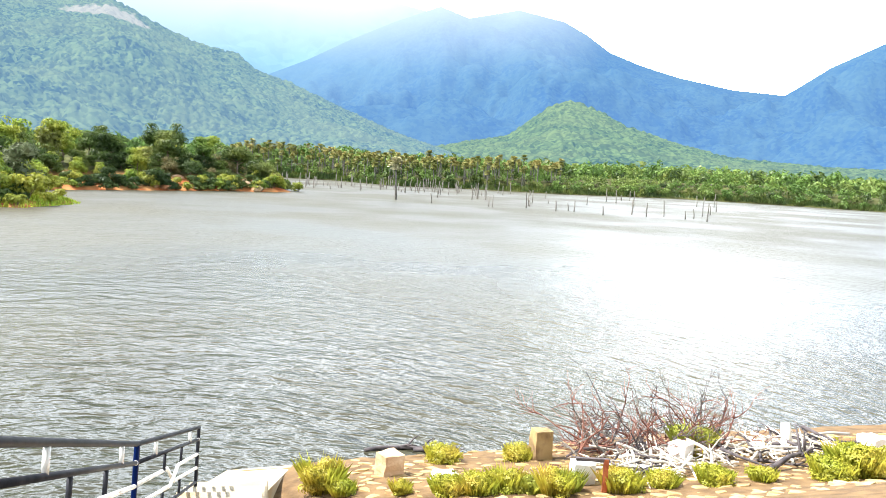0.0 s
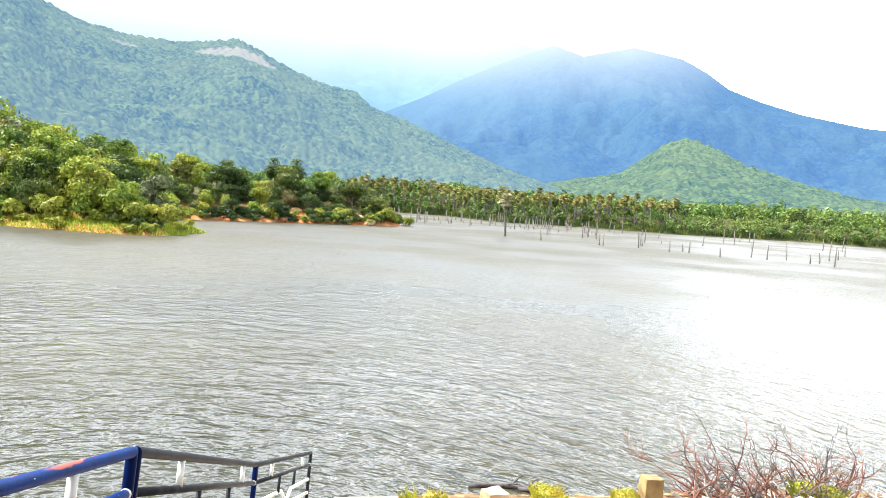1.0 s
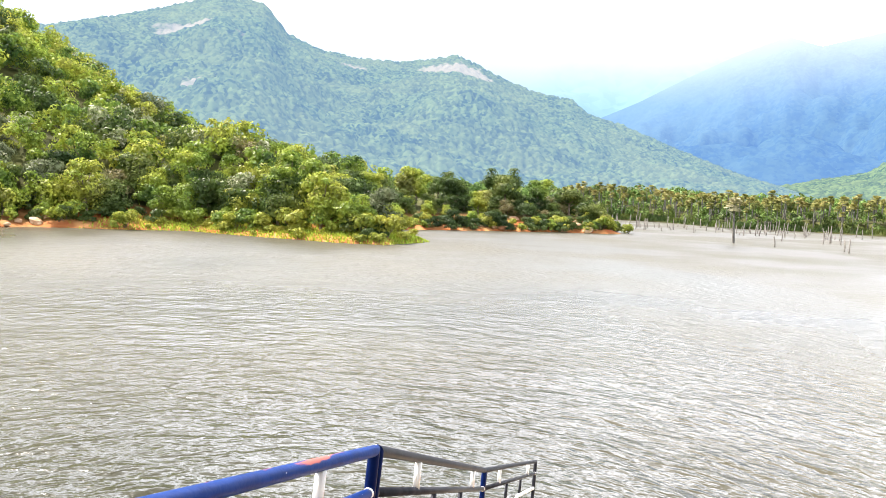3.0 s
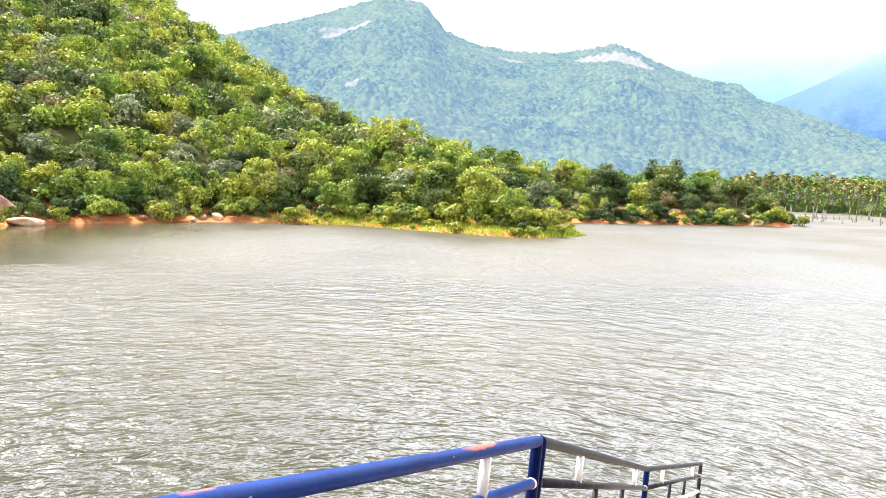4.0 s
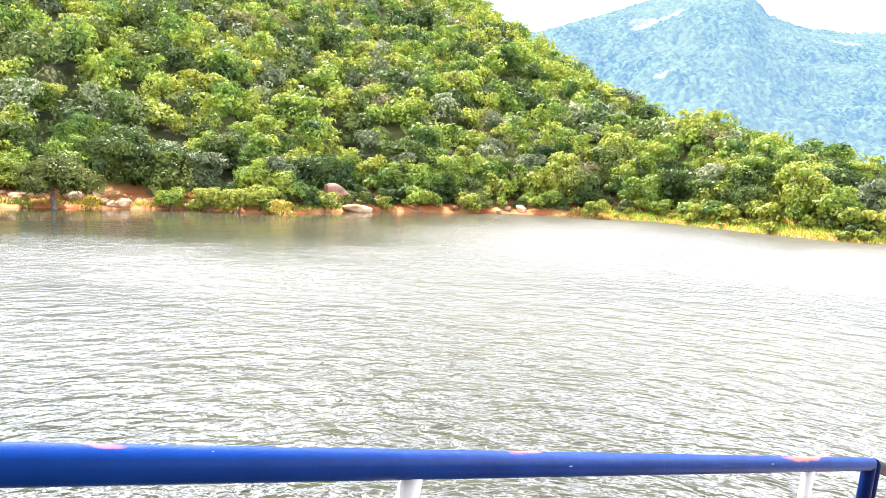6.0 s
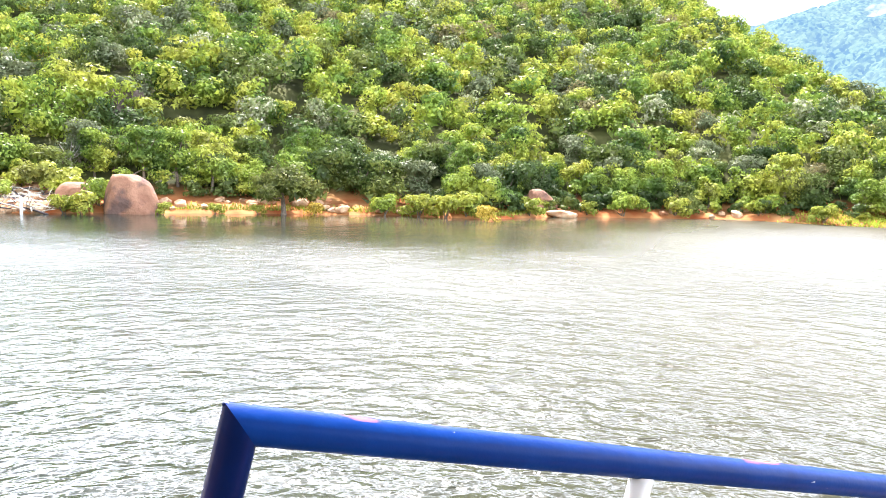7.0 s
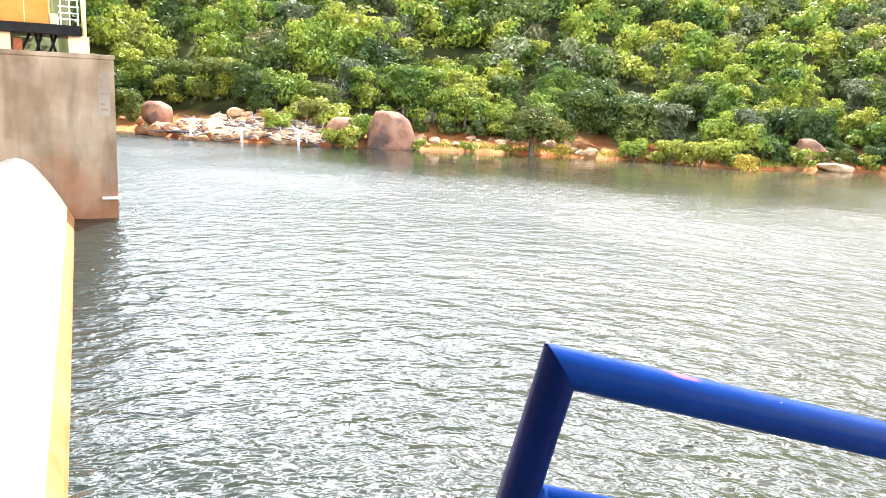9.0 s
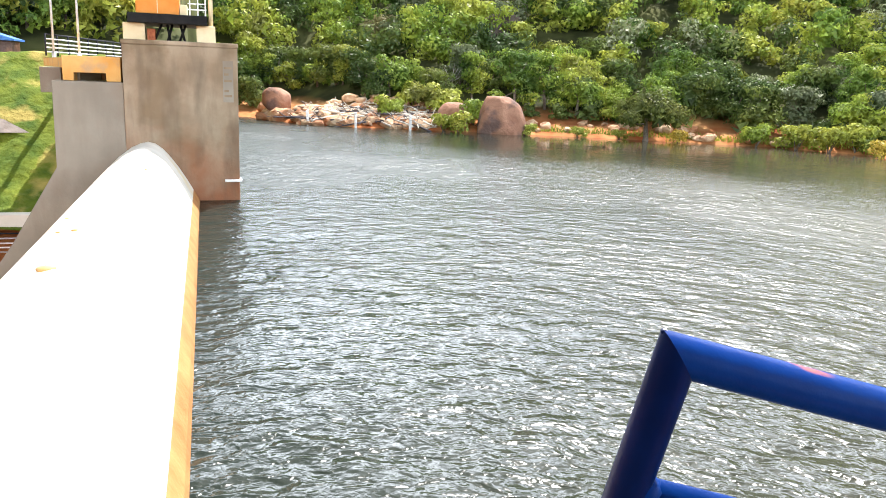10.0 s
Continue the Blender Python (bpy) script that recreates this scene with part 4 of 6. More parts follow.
KINDS = [tree("shrub_tree", "leafy green shrub tree on the wooded shore", "tree", 11, 5.6, 4.6, 1600, 0.25, M_LEAF, low=-0.08, group="shore trees"),
         tree("shrub_tree", "broad dark green shrub tree on the wooded shore", "tree", 12, 6.4, 4.2, 1600, 0.25, M_LEAF_DARK, low=-0.08, group="shore trees"),
         tree("shrub_tree", "tall leafy green tree on the wooded shore", "tree", 13, 5.0, 5.8, 1600, 0.25, M_LEAF, low=-0.08, group="shore trees"),
         tree("shrub_tree", "bright yellow-green bushy tree on the shore", "tree", 14, 4.6, 3.8, 1450, 0.24, M_LEAF_LIME, low=-0.08, group="shore trees"),
         tree("shrub_tree", "grey-green thin-leaved tree on the wooded shore", "tree", 15, 5.2, 4.8, 1450, 0.24, M_LEAF_GREY, low=-0.08, group="shore trees"),
         tree("shrub_tree", "green tree with pale flowering crown on the hillside", "tree", 16, 4.6, 4.6, 1450, 0.24, M_LEAF_FLOWER, low=-0.08, group="shore trees"),
         tree("shrub_tree", "rusty brown-leaved tree on the wooded hillside", "tree", 17, 6.0, 4.8, 1450, 0.24, M_LEAF_RUST, low=-0.08, group="shore trees")]
ODDS = [0.34, 0.25, 0.18, 0.10, 0.06, 0.05, 0.02]


def hillside(x, y, d):
    az = np.degrees(np.arctan2(-x, y))
    bare = (y < -9) & (y > -32) & (d < 9.0) & (x > -100)
    return ~bare & (d > 5.0) & (az > 28) & (az < 142) & ((y > 14) | (y < -34) | (d > 6.5)) & (((x * N.x + y * N.y) > 2) | ((x * U.x + y * U.y) > 65)) & (np.hypot(x, y) > 60)


def forest():
    spots = np.concatenate([scatter(101, 3.9, -215, -38, -95, 150, lambda x, y, d: hillside(x, y, d) & (d > 13)), scatter(102, 3.3, -130, -38, -95, 150, lambda x, y, d: hillside(x, y, d + 1) & (d <= 13))])
    d = shore_distance(spots[:, 0], spots[:, 1])
    order = np.argsort(d)
    spots, d = spots[order], d[order]
    up = np.degrees(np.arctan2(spots[:, 2] - 5.4, np.hypot(spots[:, 0], spots[:, 1])))
    az = np.degrees(np.arctan2(-spots[:, 0], spots[:, 1]))
    spots = spots[(d < 136) & (up < np.interp(az, [60, 70, 90], [17.5, 16.0, 11.5]))]
    g = rng(7)
    used = set()
    near = spots[:200]
    for x, y, z in near:
        i = int(g.choice(len(KINDS), p=ODDS))
        size = g.uniform(0.7, 1.2)
        if i in used:
            put_copy(KINDS[i], x, y, z - 0.1, g.uniform(0, 6.3), size)
        else:
            used.add(i)
            set_at(KINDS[i], x, y, z - 0.1, g.uniform(0, 6.3), size)
    for i in set(range(len(KINDS))) - used:
        set_at(KINDS[i], *near[40 + i][:2], near[40 + i][2])
    # the woods above, one mesh for each tone of leaf
    behind = scatter(67, 4.0, -110, -45, -75, -5, lambda x, y, d: (x * U.x + y * U.y > 60.5) & (x * U.x + y * U.y < 78) & (x * N.x + y * N.y > -28) & (x * N.x + y * N.y < 4) & (d > 4))
    rest = np.concatenate([spots[200:], behind])
    tones = {}
    for x, y, z in rest:
        i = int(g.choice(len(KINDS), p=ODDS))
        tones.setdefault(i, []).append((x, y, z - 0.2, g.uniform(0, 6.3), g.uniform(0.75, 1.3)))
    shapes = [(5.6, 4.8, M_LEAF), (6.4, 4.4, M_LEAF_DARK), (5.0, 5.8, M_LEAF), (4.6, 4.0, M_LEAF_LIME), (5.2, 5.0, M_LEAF_GREY), (4.6, 4.6, M_LEAF_FLOWER), (6.0, 4.8, M_LEAF_RUST)]
    names = ["green", "dark green", "tall green", "yellow-green", "grey-green", "pale flowering", "rusty brown"]
    for i, rows in tones.items():
        w, h, leaf = shapes[i]
        vs, fs, base = [], [], 0
        variants = [leaf_cloud(300 + 10 * i + k, crown_blobs(300 + 10 * i + k, w, h, 0.1, 10), 440, 0.41) for k in range(4)]
        for n, (x, y, z, a, size) in enumerate(rows):
            v, f = variants[n % 4]
            c, s = math.cos(a) * size, math.sin(a) * size
            vs.append(np.stack([v[:, 0] * c - v[:, 1] * s + x, v[:, 0] * s + v[:, 1] * c + y, v[:, 2] * size + z], -1))
            fs.append(f + base)
            base += len(v)
        ob = new("hillside_woods", mesh_from("hillside_woods", np.concatenate(vs), np.concatenate(fs), leaf))
        tagged(ob, f"dense {names[i]} tree crowns covering the steep hillside", "woods", kind="stuff")


forest()


def plain_woods():
    """The valley's trees behind the far shore, and low scrub."""
    def keep(x, y, d):
        az, r = np.degrees(np.arctan2(-x, y)), np.hypot(x, y)
        return (d > np.where(az < -8, 0.3, 2.0)) & (az > -36) & (az < 34) & (r > 205)
    spots = np.concatenate([scatter(77, 9.5, -330, 340, 160, 470, keep), scatter(78, 3.6, -110, 190, 195, 275, lambda x, y, d: keep(x, y, d - 0) & (d < 12))])
    variants = [leaf_cloud(500 + k, crown_blobs(500 + k, 8.5, 6.0, 0.1, 9), 112, 1.08) for k in range(5)]
    g = rng(9)
    groups = {0: [], 1: []}
    for row in spots:
        groups[int(g.random() < 0.3)].append(row)
    for i, rows in groups.items():
        vs, fs, base = [], [], 0
        for n, (x, y, z) in enumerate(rows):
            v, f = variants[n % 5]
            a, size = g.uniform(0, 6.3), g.uniform(0.65, 1.15) * (0.5 if shore_distance(np.array([x]), np.array([y]))[0] < 14 else 1)
            c, s = math.cos(a) * size, math.sin(a) * size
            vs.append(np.stack([v[:, 0] * c - v[:, 1] * s + x, v[:, 0] * s + v[:, 1] * c + y, v[:, 2] * size + z], -1))
            fs.append(f + base)
            base += len(v)
        ob = new("valley_woods", mesh_from("valley_woods", np.concatenate(vs), np.concatenate(fs), (M_LEAF_FAR, M_LEAF_DARK)[i]))
        tagged(ob, ("green", "dark green")[i] + " trees on the plain behind the palms", "woods", kind="stuff")


plain_woods()


def palm(seed, height, leaf, label, group=""):
    g = random.Random(seed)
    ob = thing("palm_tree", label, "palm", group)
    bend = g.uniform(-0.25, 0.25)
    part("trunk", tube([(0, 0, -2.5), (0, 0, 0), (bend, 0, height * 0.5), (bend * 1.2, 0.1, height * 0.92)], [0.24, 0.22, 0.16, 0.15], 7), M_PALMBARK, ob, "", True)
    verts, faces = [], []
    top = Vector((bend * 1.2, 0.1, height * 0.92))
    for i in range(46):
        a, up = g.uniform(0, 6.28), g.uniform(-0.75, 1.2)
        way = Vector((math.cos(a) * math.cos(up), math.sin(a) * math.cos(up), math.sin(up)))
        side = way.cross(Vector((0, 0, 1))).normalized()
        length, wide = g.uniform(0.9, 1.35), g.uniform(0.45, 0.62)
        root = top + way * 0.25
        for kx in (-1, -0.4, 0.2, 0.8):
            base = len(verts)
            tip_a = root + way * length * (1 - 0.12 * abs(kx)) + side * wide * kx + Vector((0, 0, -0.18 * length))
            tip_b = root + way * length * (1 - 0.12 * abs(kx + 0.5)) + side * wide * (kx + 0.5) + Vector((0, 0, -0.12 * length))
            verts += [root, tip_a, tip_b]
            faces.append((base, base + 1, base + 2))
    crown = new("crown", mesh_from("crown", [tuple(v) for v in verts], faces, leaf))
    crown.parent = ob
    return ob


def palm_grove():
    def keep(x, y, d):
        az, r = np.degrees(np.arctan2(-x, y)), np.hypot(x, y)
        return (d > 2) & (d < 34) & (az > -9) & (az < 15) & (r > 212)
    spots = scatter(55, 3.7, -75, 42, 205, 290, keep)
    first = [palm(i, h, M_PALM, "tall palmyra palm in the grove on the far shore", "palm grove") for i, h in ((1, 7.4), (2, 6.6), (3, 8.0))]
    g = rng(3)
    for i, (x, y, z) in enumerate(spots[g.permutation(len(spots))][:270]):
        if i < 3:
            set_at(first[i], x, y, z, g.uniform(0, 6))
        else:
            put_copy(first[i % 3], x, y, z, g.uniform(0, 6), g.uniform(0.62, 0.92))


palm_grove()
lone = palm(21, 6.6, M_PALM_PALE, "lone palmyra palm with pale crown standing in the water")
set_at(lone, -7.2, 129.6, -0.1, 0.4, 1.0)


def dead_stems():
    g = random.Random(5)
    made = []
    for i in range(150):
        if i < 105:
            az, r = g.uniform(-3.5, 12.5), g.uniform(165, 212)
        else:
            az, r = g.uniform(-20, 2), g.uniform(115, 205)
        x, y = -math.sin(radians(az)) * r, math.cos(radians(az)) * r
        h = g.uniform(0.7, 3.2)
        if len(made) < 5:
            bm = tube([(0, 0, -1.5), (g.uniform(-.1, .1), 0, 0.4), (g.uniform(-.25, .25), g.uniform(-.2, .2), 1)], [0.11, 0.10, 0.07], 6)
            ob = part("dead_palm_stem", bm, M_DEAD, None, "bare grey dead palm stem standing in the water", True)
            tagged(ob, category="dead tree", group="drowned palm stems")
            made.append(ob)
        else:
            ob = made[i % 5].copy()
            scene.collection.objects.link(ob)
        ob.location, ob.rotation_euler, ob.scale = (x, y, 0), (g.uniform(-.06, .06), g.uniform(-.06, .06), g.uniform(0, 6)), (1, 1, h)


dead_stems()


def promontory():
    big = [tree("tree", "large dark green spreading tree on the promontory", "tree", 31, 11, 11.5, 3000, 0.42, M_LEAF_DARK, low=0.1, group="promontory trees"),
           tree("tree", "rounded mid-green tree on the promontory", "tree", 32, 9, 9.0, 2600, 0.4, M_LEAF, low=0.15, group="promontory trees"),
           tree("tree", "flat-topped green acacia-like tree on the promontory", "tree", 33, 9.5, 6.5, 2200, 0.38, M_LEAF_DARK, low=0.4, group="promontory trees")]
    places = [(0, -53, 125, 1.0), (0, -46, 131, 1.08), (0, -50, 139, 1.1), (1, -58, 117, 1.0), (1, -41, 135, 0.9), (2, -36, 138, 0.95), (2, -33, 143, 0.9), (2, -31, 140, 0.8), (1, -62, 128, 1.0), (1, -66, 112, 0.8),
              (0, -57, 134, 1.0), (1, -47, 121, 0.75), (2, -41, 128, 0.7), (1, -60, 108, 0.75), (1, -70, 120, 0.85), (2, -38, 146, 0.9), (1, -52, 150, 0.9), (0, -64, 142, 0.9)]
    g = random.Random(8)
    for x, y, z in scatter(58, 3.5, -75, -22, 96, 170, lambda x, y, d: (d > 1.2) & (d < 16) & (np.degrees(np.arctan2(-x, y)) < 31)):
        put_copy(KINDS[g.choice((0, 1, 1, 1, 1, 6))], x, y, z - 0.3, g.uniform(0, 6), g.uniform(0.4, 0.68))
    seen = set()
    for i, x, y, size in places:
        size *= 0.60 if i == 0 else 0.70
        z = float(land(np.array([x], float), np.array([y], float))[0]) - 0.1
        if i in seen:
            put_copy(big[i], x, y, z, g.uniform(0, 6), size)
        else:
            seen.add(i)
            set_at(big[i], x, y, z, g.uniform(0, 6), size)


promontory()


def bush(name, label, seed, width, height, leaves, size, leaf, group=""):
    ob = thing(name, label, "bush", group)
    blobs = crown_blobs(seed, width, height, 0.0, 8)
    v, f = leaf_cloud(seed, blobs, leaves, size)
    crown = new("foliage", mesh_from("foliage", v, f, leaf))
    crown.parent = ob
    g = random.Random(seed)
    for b in blobs[1:5]:
        part("stem", tube([(g.uniform(-.1, .1), g.uniform(-.1, .1), -0.15), (b[0] * 0.5, b[1] * 0.5, b[2] * 0.45), b[:3]], [width * 0.015, width * 0.01, width * 0.005], 5, False), M_BARK, ob)
    return ob


def shore_bushes():
    base = [bush("bush", "lime-green waterside bush on the bank", 61, 3.0, 1.7, 800, 0.24, M_LEAF_LIME, "waterside bushes"),
            bush("bush", "leafy green waterside bush on the bank", 62, 3.2, 2.2, 800, 0.25, M_LEAF, "waterside bushes"),
            bush("bush", "golden yellow bush standing at the waterline", 63, 2.8, 1.4, 600, 0.22, M_LEAF_YELLOW, "waterside bushes")]
    rows = [(2, -69.6, 26.8, 1.0), (2, -77.2, 11.4, 0.8), (0, -77.8, 2.0, 0.55), (0, -76.7, -9.6, 1.1), (0, -77.2, -2.8, 0.6), (0, -77.8, 6.0, 0.5), (1, -75.8, 18.2, 1.0), (0, -75.0, 21.5, 1.2), (0, -73.8, 24.0, 1.2), (0, -73.0, 26.0, 1.3),
            (1, -75.5, 29.5, 1.5), (0, -74.5, 33.5, 1.0), (0, -76.0, 41.0, 0.8), (1, -75.2, 45.0, 1.2), (0, -74.2, 51.0, 1.1), (1, -71.8, 60.0, 0.9), (0, -66, 63.5, 1.0), (1, -62.0, 70.0, 0.9), (0, -56, 69.6, 1.0), (0, -49.0, 70.5, 1.3),
            (1, -45.0, 75.0, 1.7), (0, -41, 72.0, 1.2), (0, -39.0, 73.5, 1.3), (0, -39.5, 77.5, 1.1), (1, -48.0, 81.0, 1.8), (1, -52.0, 85.0, 1.9), (0, -44, 80.0, 1.2), (1, -56.0, 90.0, 1.8), (0, -50.5, 108.5, 1.0), (0, -44.0, 116.8, 1.1),
            (0, -38.0, 125.5, 1.0), (0, -35.2, 128.5, 1.2), (0, -31.0, 132.0, 0.9), (1, -29.0, 136.0, 1.2), (0, -25.6, 141.0, 0.9), (1, -54, 102, 1.6), (1, -60, 97, 1.7), (1, -64, 88, 1.6), (1, -66, 78, 1.5), (1, -58, 76, 1.3),
            (0, -77.5, -6.2 - 5.0, 0.9), (1, -80, -17.5, 1.1), (1, -79.5, -8.5, 1.2), (1, -82.5, -12.5, 1.6), (1, -83.5, -15.5, 1.4)]
    seen = set()
    g = random.Random(4)
    for i, x, y, size in rows:
        z = max(-0.05, float(land(np.array([x], float), np.array([y], float))[0]) - 0.1)
        if i in seen:
            put_copy(base[i], x, y, z, g.uniform(0, 6), size)
        else:
            seen.add(i)
            set_at(base[i], x, y, z, g.uniform(0, 6), size)


shore_bushes()


def understory():
    """Low bushes that close the foot of the woods, the promontory's bank and the spit."""
    base = [bush("bush", "low dark green bush at the foot of the woods", 64, 3.4, 2.4, 520, 0.34, M_LEAF_DARK, "understory bushes"),
            bush("bush", "low leafy green bush at the foot of the woods", 65, 3.2, 2.1, 520, 0.33, M_LEAF, "understory bushes"),
            bush("bush", "low yellow-green bush on the grassy bank", 66, 2.8, 1.3, 460, 0.27, M_LEAF_LIME, "understory bushes")]
    g = rng(44)
    rows = []
    for x, y, z in scatter(201, 2.3, -100, -40, -8, 108, lambda x, y, d: (d > np.where(y > 24, 1.3, 5.2)) & (d < 7.0) & (np.degrees(np.arctan2(-x, y)) > 27)):
        if g.random() < (0.85 if y > 24 else 0.6):
            rows.append((int(g.random() < 0.45), x, y, z, g.uniform(0.55, 1.05)))
    for x, y, z in scatter(202, 1.7, -62, -22, 96, 152, lambda x, y, d: (d > 0.2) & (d < 4.0)):
        if g.random() < 0.72:
            rows.append((int(g.choice(3, p=(0.6, 0.24, 0.16))), x, y, z, g.uniform(0.45, 0.95)))
    for x, y, z in scatter(203, 2.0, -66, -37, 66, 86, lambda x, y, d: (d > 0.1) & (d < 4.0)):
        if g.random() < 0.45:
            rows.append((2, x, y, z, g.uniform(0.3, 0.75)))
    seen = set()
    for i, x, y, z, size in rows:
        if i in seen:
            put_copy(base[i], x, y, max(-0.05, z - 0.12), g.uniform(0, 6), size)
        else:
            seen.add(i)
            set_at(base[i], x, y, max(-0.05, z - 0.12), g.uniform(0, 6), size)


understory()
lean_tree = tree("tree", "spreading dark olive tree leaning over the waterline", "tree", 41, 8.8, 5.0, 3600, 0.25, M_LEAF_OLIVE, low=0.3, radius=0.3)
set_at(lean_tree, -77.2, 8.4, 0.0, 1.0, 0.86)


def tufts(seed, count, area, height, leaf, name, label):
    """Grass blades over an area that area(g) picks from."""
    g = rng(seed)
    x, y = area(g, count)
    z = np.maximum(land(x, y), 0.0)
    a = g.uniform(0, 6.28, count)
    h = height * g.uniform(0.5, 1.3, count)
    w = 0.10 * h + 0.05
    lean = g.normal(size=(count, 2)) * 0.3 * h[:, None]
    v = np.stack([np.stack([x - np.cos(a) * w, y - np.sin(a) * w, z - 0.05], -1), np.stack([x + np.cos(a) * w, y + np.sin(a) * w, z - 0.05], -1), np.stack([x + lean[:, 0], y + lean[:, 1], z + h], -1)], 1)
    ob = new(name, mesh_from(name, v.reshape(-1, 3), np.arange(count * 3).reshape(-1, 3), leaf))
    return tagged(ob, label, "grass", kind="stuff")


def spit_area(g, n):
    t = g.random(n)
    line = np.array([(-68, 64), (-62, 70.0), (-54, 70.0), (-46, 70.5), (-40, 72), (-38.6, 77), (-44, 83)])
    k = t * (len(line) - 1)
    i = np.minimum(k.astype(int), len(line) - 2)
    p = line[i] + (line[i + 1] - line[i]) * (k - i)[:, None] + g.normal(size=(n, 2)) * 2.1
    p = np.where((shore_distance(p[:, 0], p[:, 1]) > -0.5)[:, None], p, line[i] + np.array([-3.0, 4.0]))
    return p[:, 0], p[:, 1]


def shore_area(g, n):
    line = np.array([(-76.5, 36), (-72.5, 29), (-77, 20), (-78.5, 8), (-78.6, -3)])
    k = g.random(n) * (len(line) - 1)
    i = np.minimum(k.astype(int), len(line) - 2)
    p = line[i] + (line[i + 1] - line[i]) * (k - i)[:, None] + np.stack([-np.abs(g.normal(size=n)) * 0.8, g.normal(size=n) * 0.6], -1)
    return p[:, 0], p[:, 1]


tufts(71, 12000, spit_area, 0.26, M_GRASS, "spit_grass", "sunlit yellow-green grass on the low spit")

def far_shore(g, n):
    line = np.array([(160, 208), (126, 222), (107, 238), (78, 252), (36, 228), (4, 231), (-12, 220), (-34, 249), (-52, 249)], float)
    k = g.random(n) * (len(line) - 1)
    i = np.minimum(k.astype(int), len(line) - 2)
    p = line[i] + (line[i + 1] - line[i]) * (k - i)[:, None] + np.stack([g.normal(size=n) * 0.5, g.uniform(-1.8, 4.0, n)], -1)
    return p[:, 0], p[:, 1]


tufts(73, 15000, far_shore, 1.0, M_LEAF_DARK, "shore_scrub", "low green scrub and reeds along the far shore")
tufts(72, 2600, shore_area, 0.26, M_LEAF_LIME, "shore_grass", "yellow-green grass along the waterline")

# ---- rocks and driftwood of the far bank ----


def rock_bm(seed, size, lumps=0.28, detail=2):
    bm = bmesh.new()
    bmesh.ops.create_icosphere(bm, subdivisions=detail, radius=0.5)
    off = Vector((seed * 3.7, seed * 1.3, seed * 2.1))
    for v in bm.verts:
        p = v.co.copy()
        n1 = noise.noise(p * 1.7 + off)
        n2 = noise.noise(p * 4.5 + off)
        v.co = p * (1 + lumps * n1 * 1.6 + lumps * 0.4 * n2)
        for ax in range(3):
            lim = 0.43 + 0.05 * ((seed * (ax + 3)) % 3)
            v.co[ax] = max(-lim, min(lim, v.co[ax]))
    bm.transform(Matrix.Diagonal((*[s * 1.25 for s in size], 1)))
    return bm


def lone_rock(name, label, seed, size, place, material, turn=0.0, detail=3, taper=0.0):
    bm = rock_bm(seed, size, 0.25, detail)
    for v in bm.verts:
        k = 1 - taper * (v.co.z / size[2] + 0.4)
        v.co.x, v.co.y = v.co.x * k, v.co.y * k
    ob = part(name, bm, material, None, label, True)
    tagged(ob, category="rock")
    ob.location, ob.rotation_euler = place, (0, 0, turn)
    return ob


lone_rock("boulder", "great red granite boulder standing at the waterline", 3, (4.2, 4.7, 4.1), (-78.0, -5.6, 1.4), M_BOULDER, 0.3, 4, 0.4)
lone_rock("boulder", "split brown granite boulder beside the waterline", 5, (3.2, 3.0, 2.6), (-80.0, -10.4, 1.2), M_BOULDER, 1.1)
lone_rock("boulder", "dark weathered outcrop among the hillside trees", 6, (4.6, 4.6, 3.4), (-103.0, -8.0, 11.4), M_DARKROCK, 0.5)
lone_rock("boulder", "brown rounded boulder on the wooded bank", 7, (2.2, 2.6, 2.2), (-82.5, -30.6, 2.0), M_BOULDER, 0.2)
lone_rock("boulder", "purple-brown boulder at the foot of the woods", 8, (3.0, 3.6, 2.8), (-79.0, 36.2, 1.2), M_BOULDER, 0.2)
lone_rock("boulder", "flat pale slab of rock at the waterline", 9, (3.0, 3.6, 0.8), (-75.8, 37.8, 0.25), M_ROCK, 0.9)
for k, (x, y, s) in enumerate(((-66.0, 121.5, 2.6), (-46.2, 127.5, 3.2), (-43.4, 127.4, 2.4), (-33.4, 135.5, 2.0), (-60.5, 112.5, 1.8), (-40.5, 129, 2.2))):
    lone_rock("boulder", "orange weathered rock on the promontory's bank", 11 + k, (s, s * 1.2, s * 0.9), (x, y, 0.9), M_ROCK, k * 1.1)


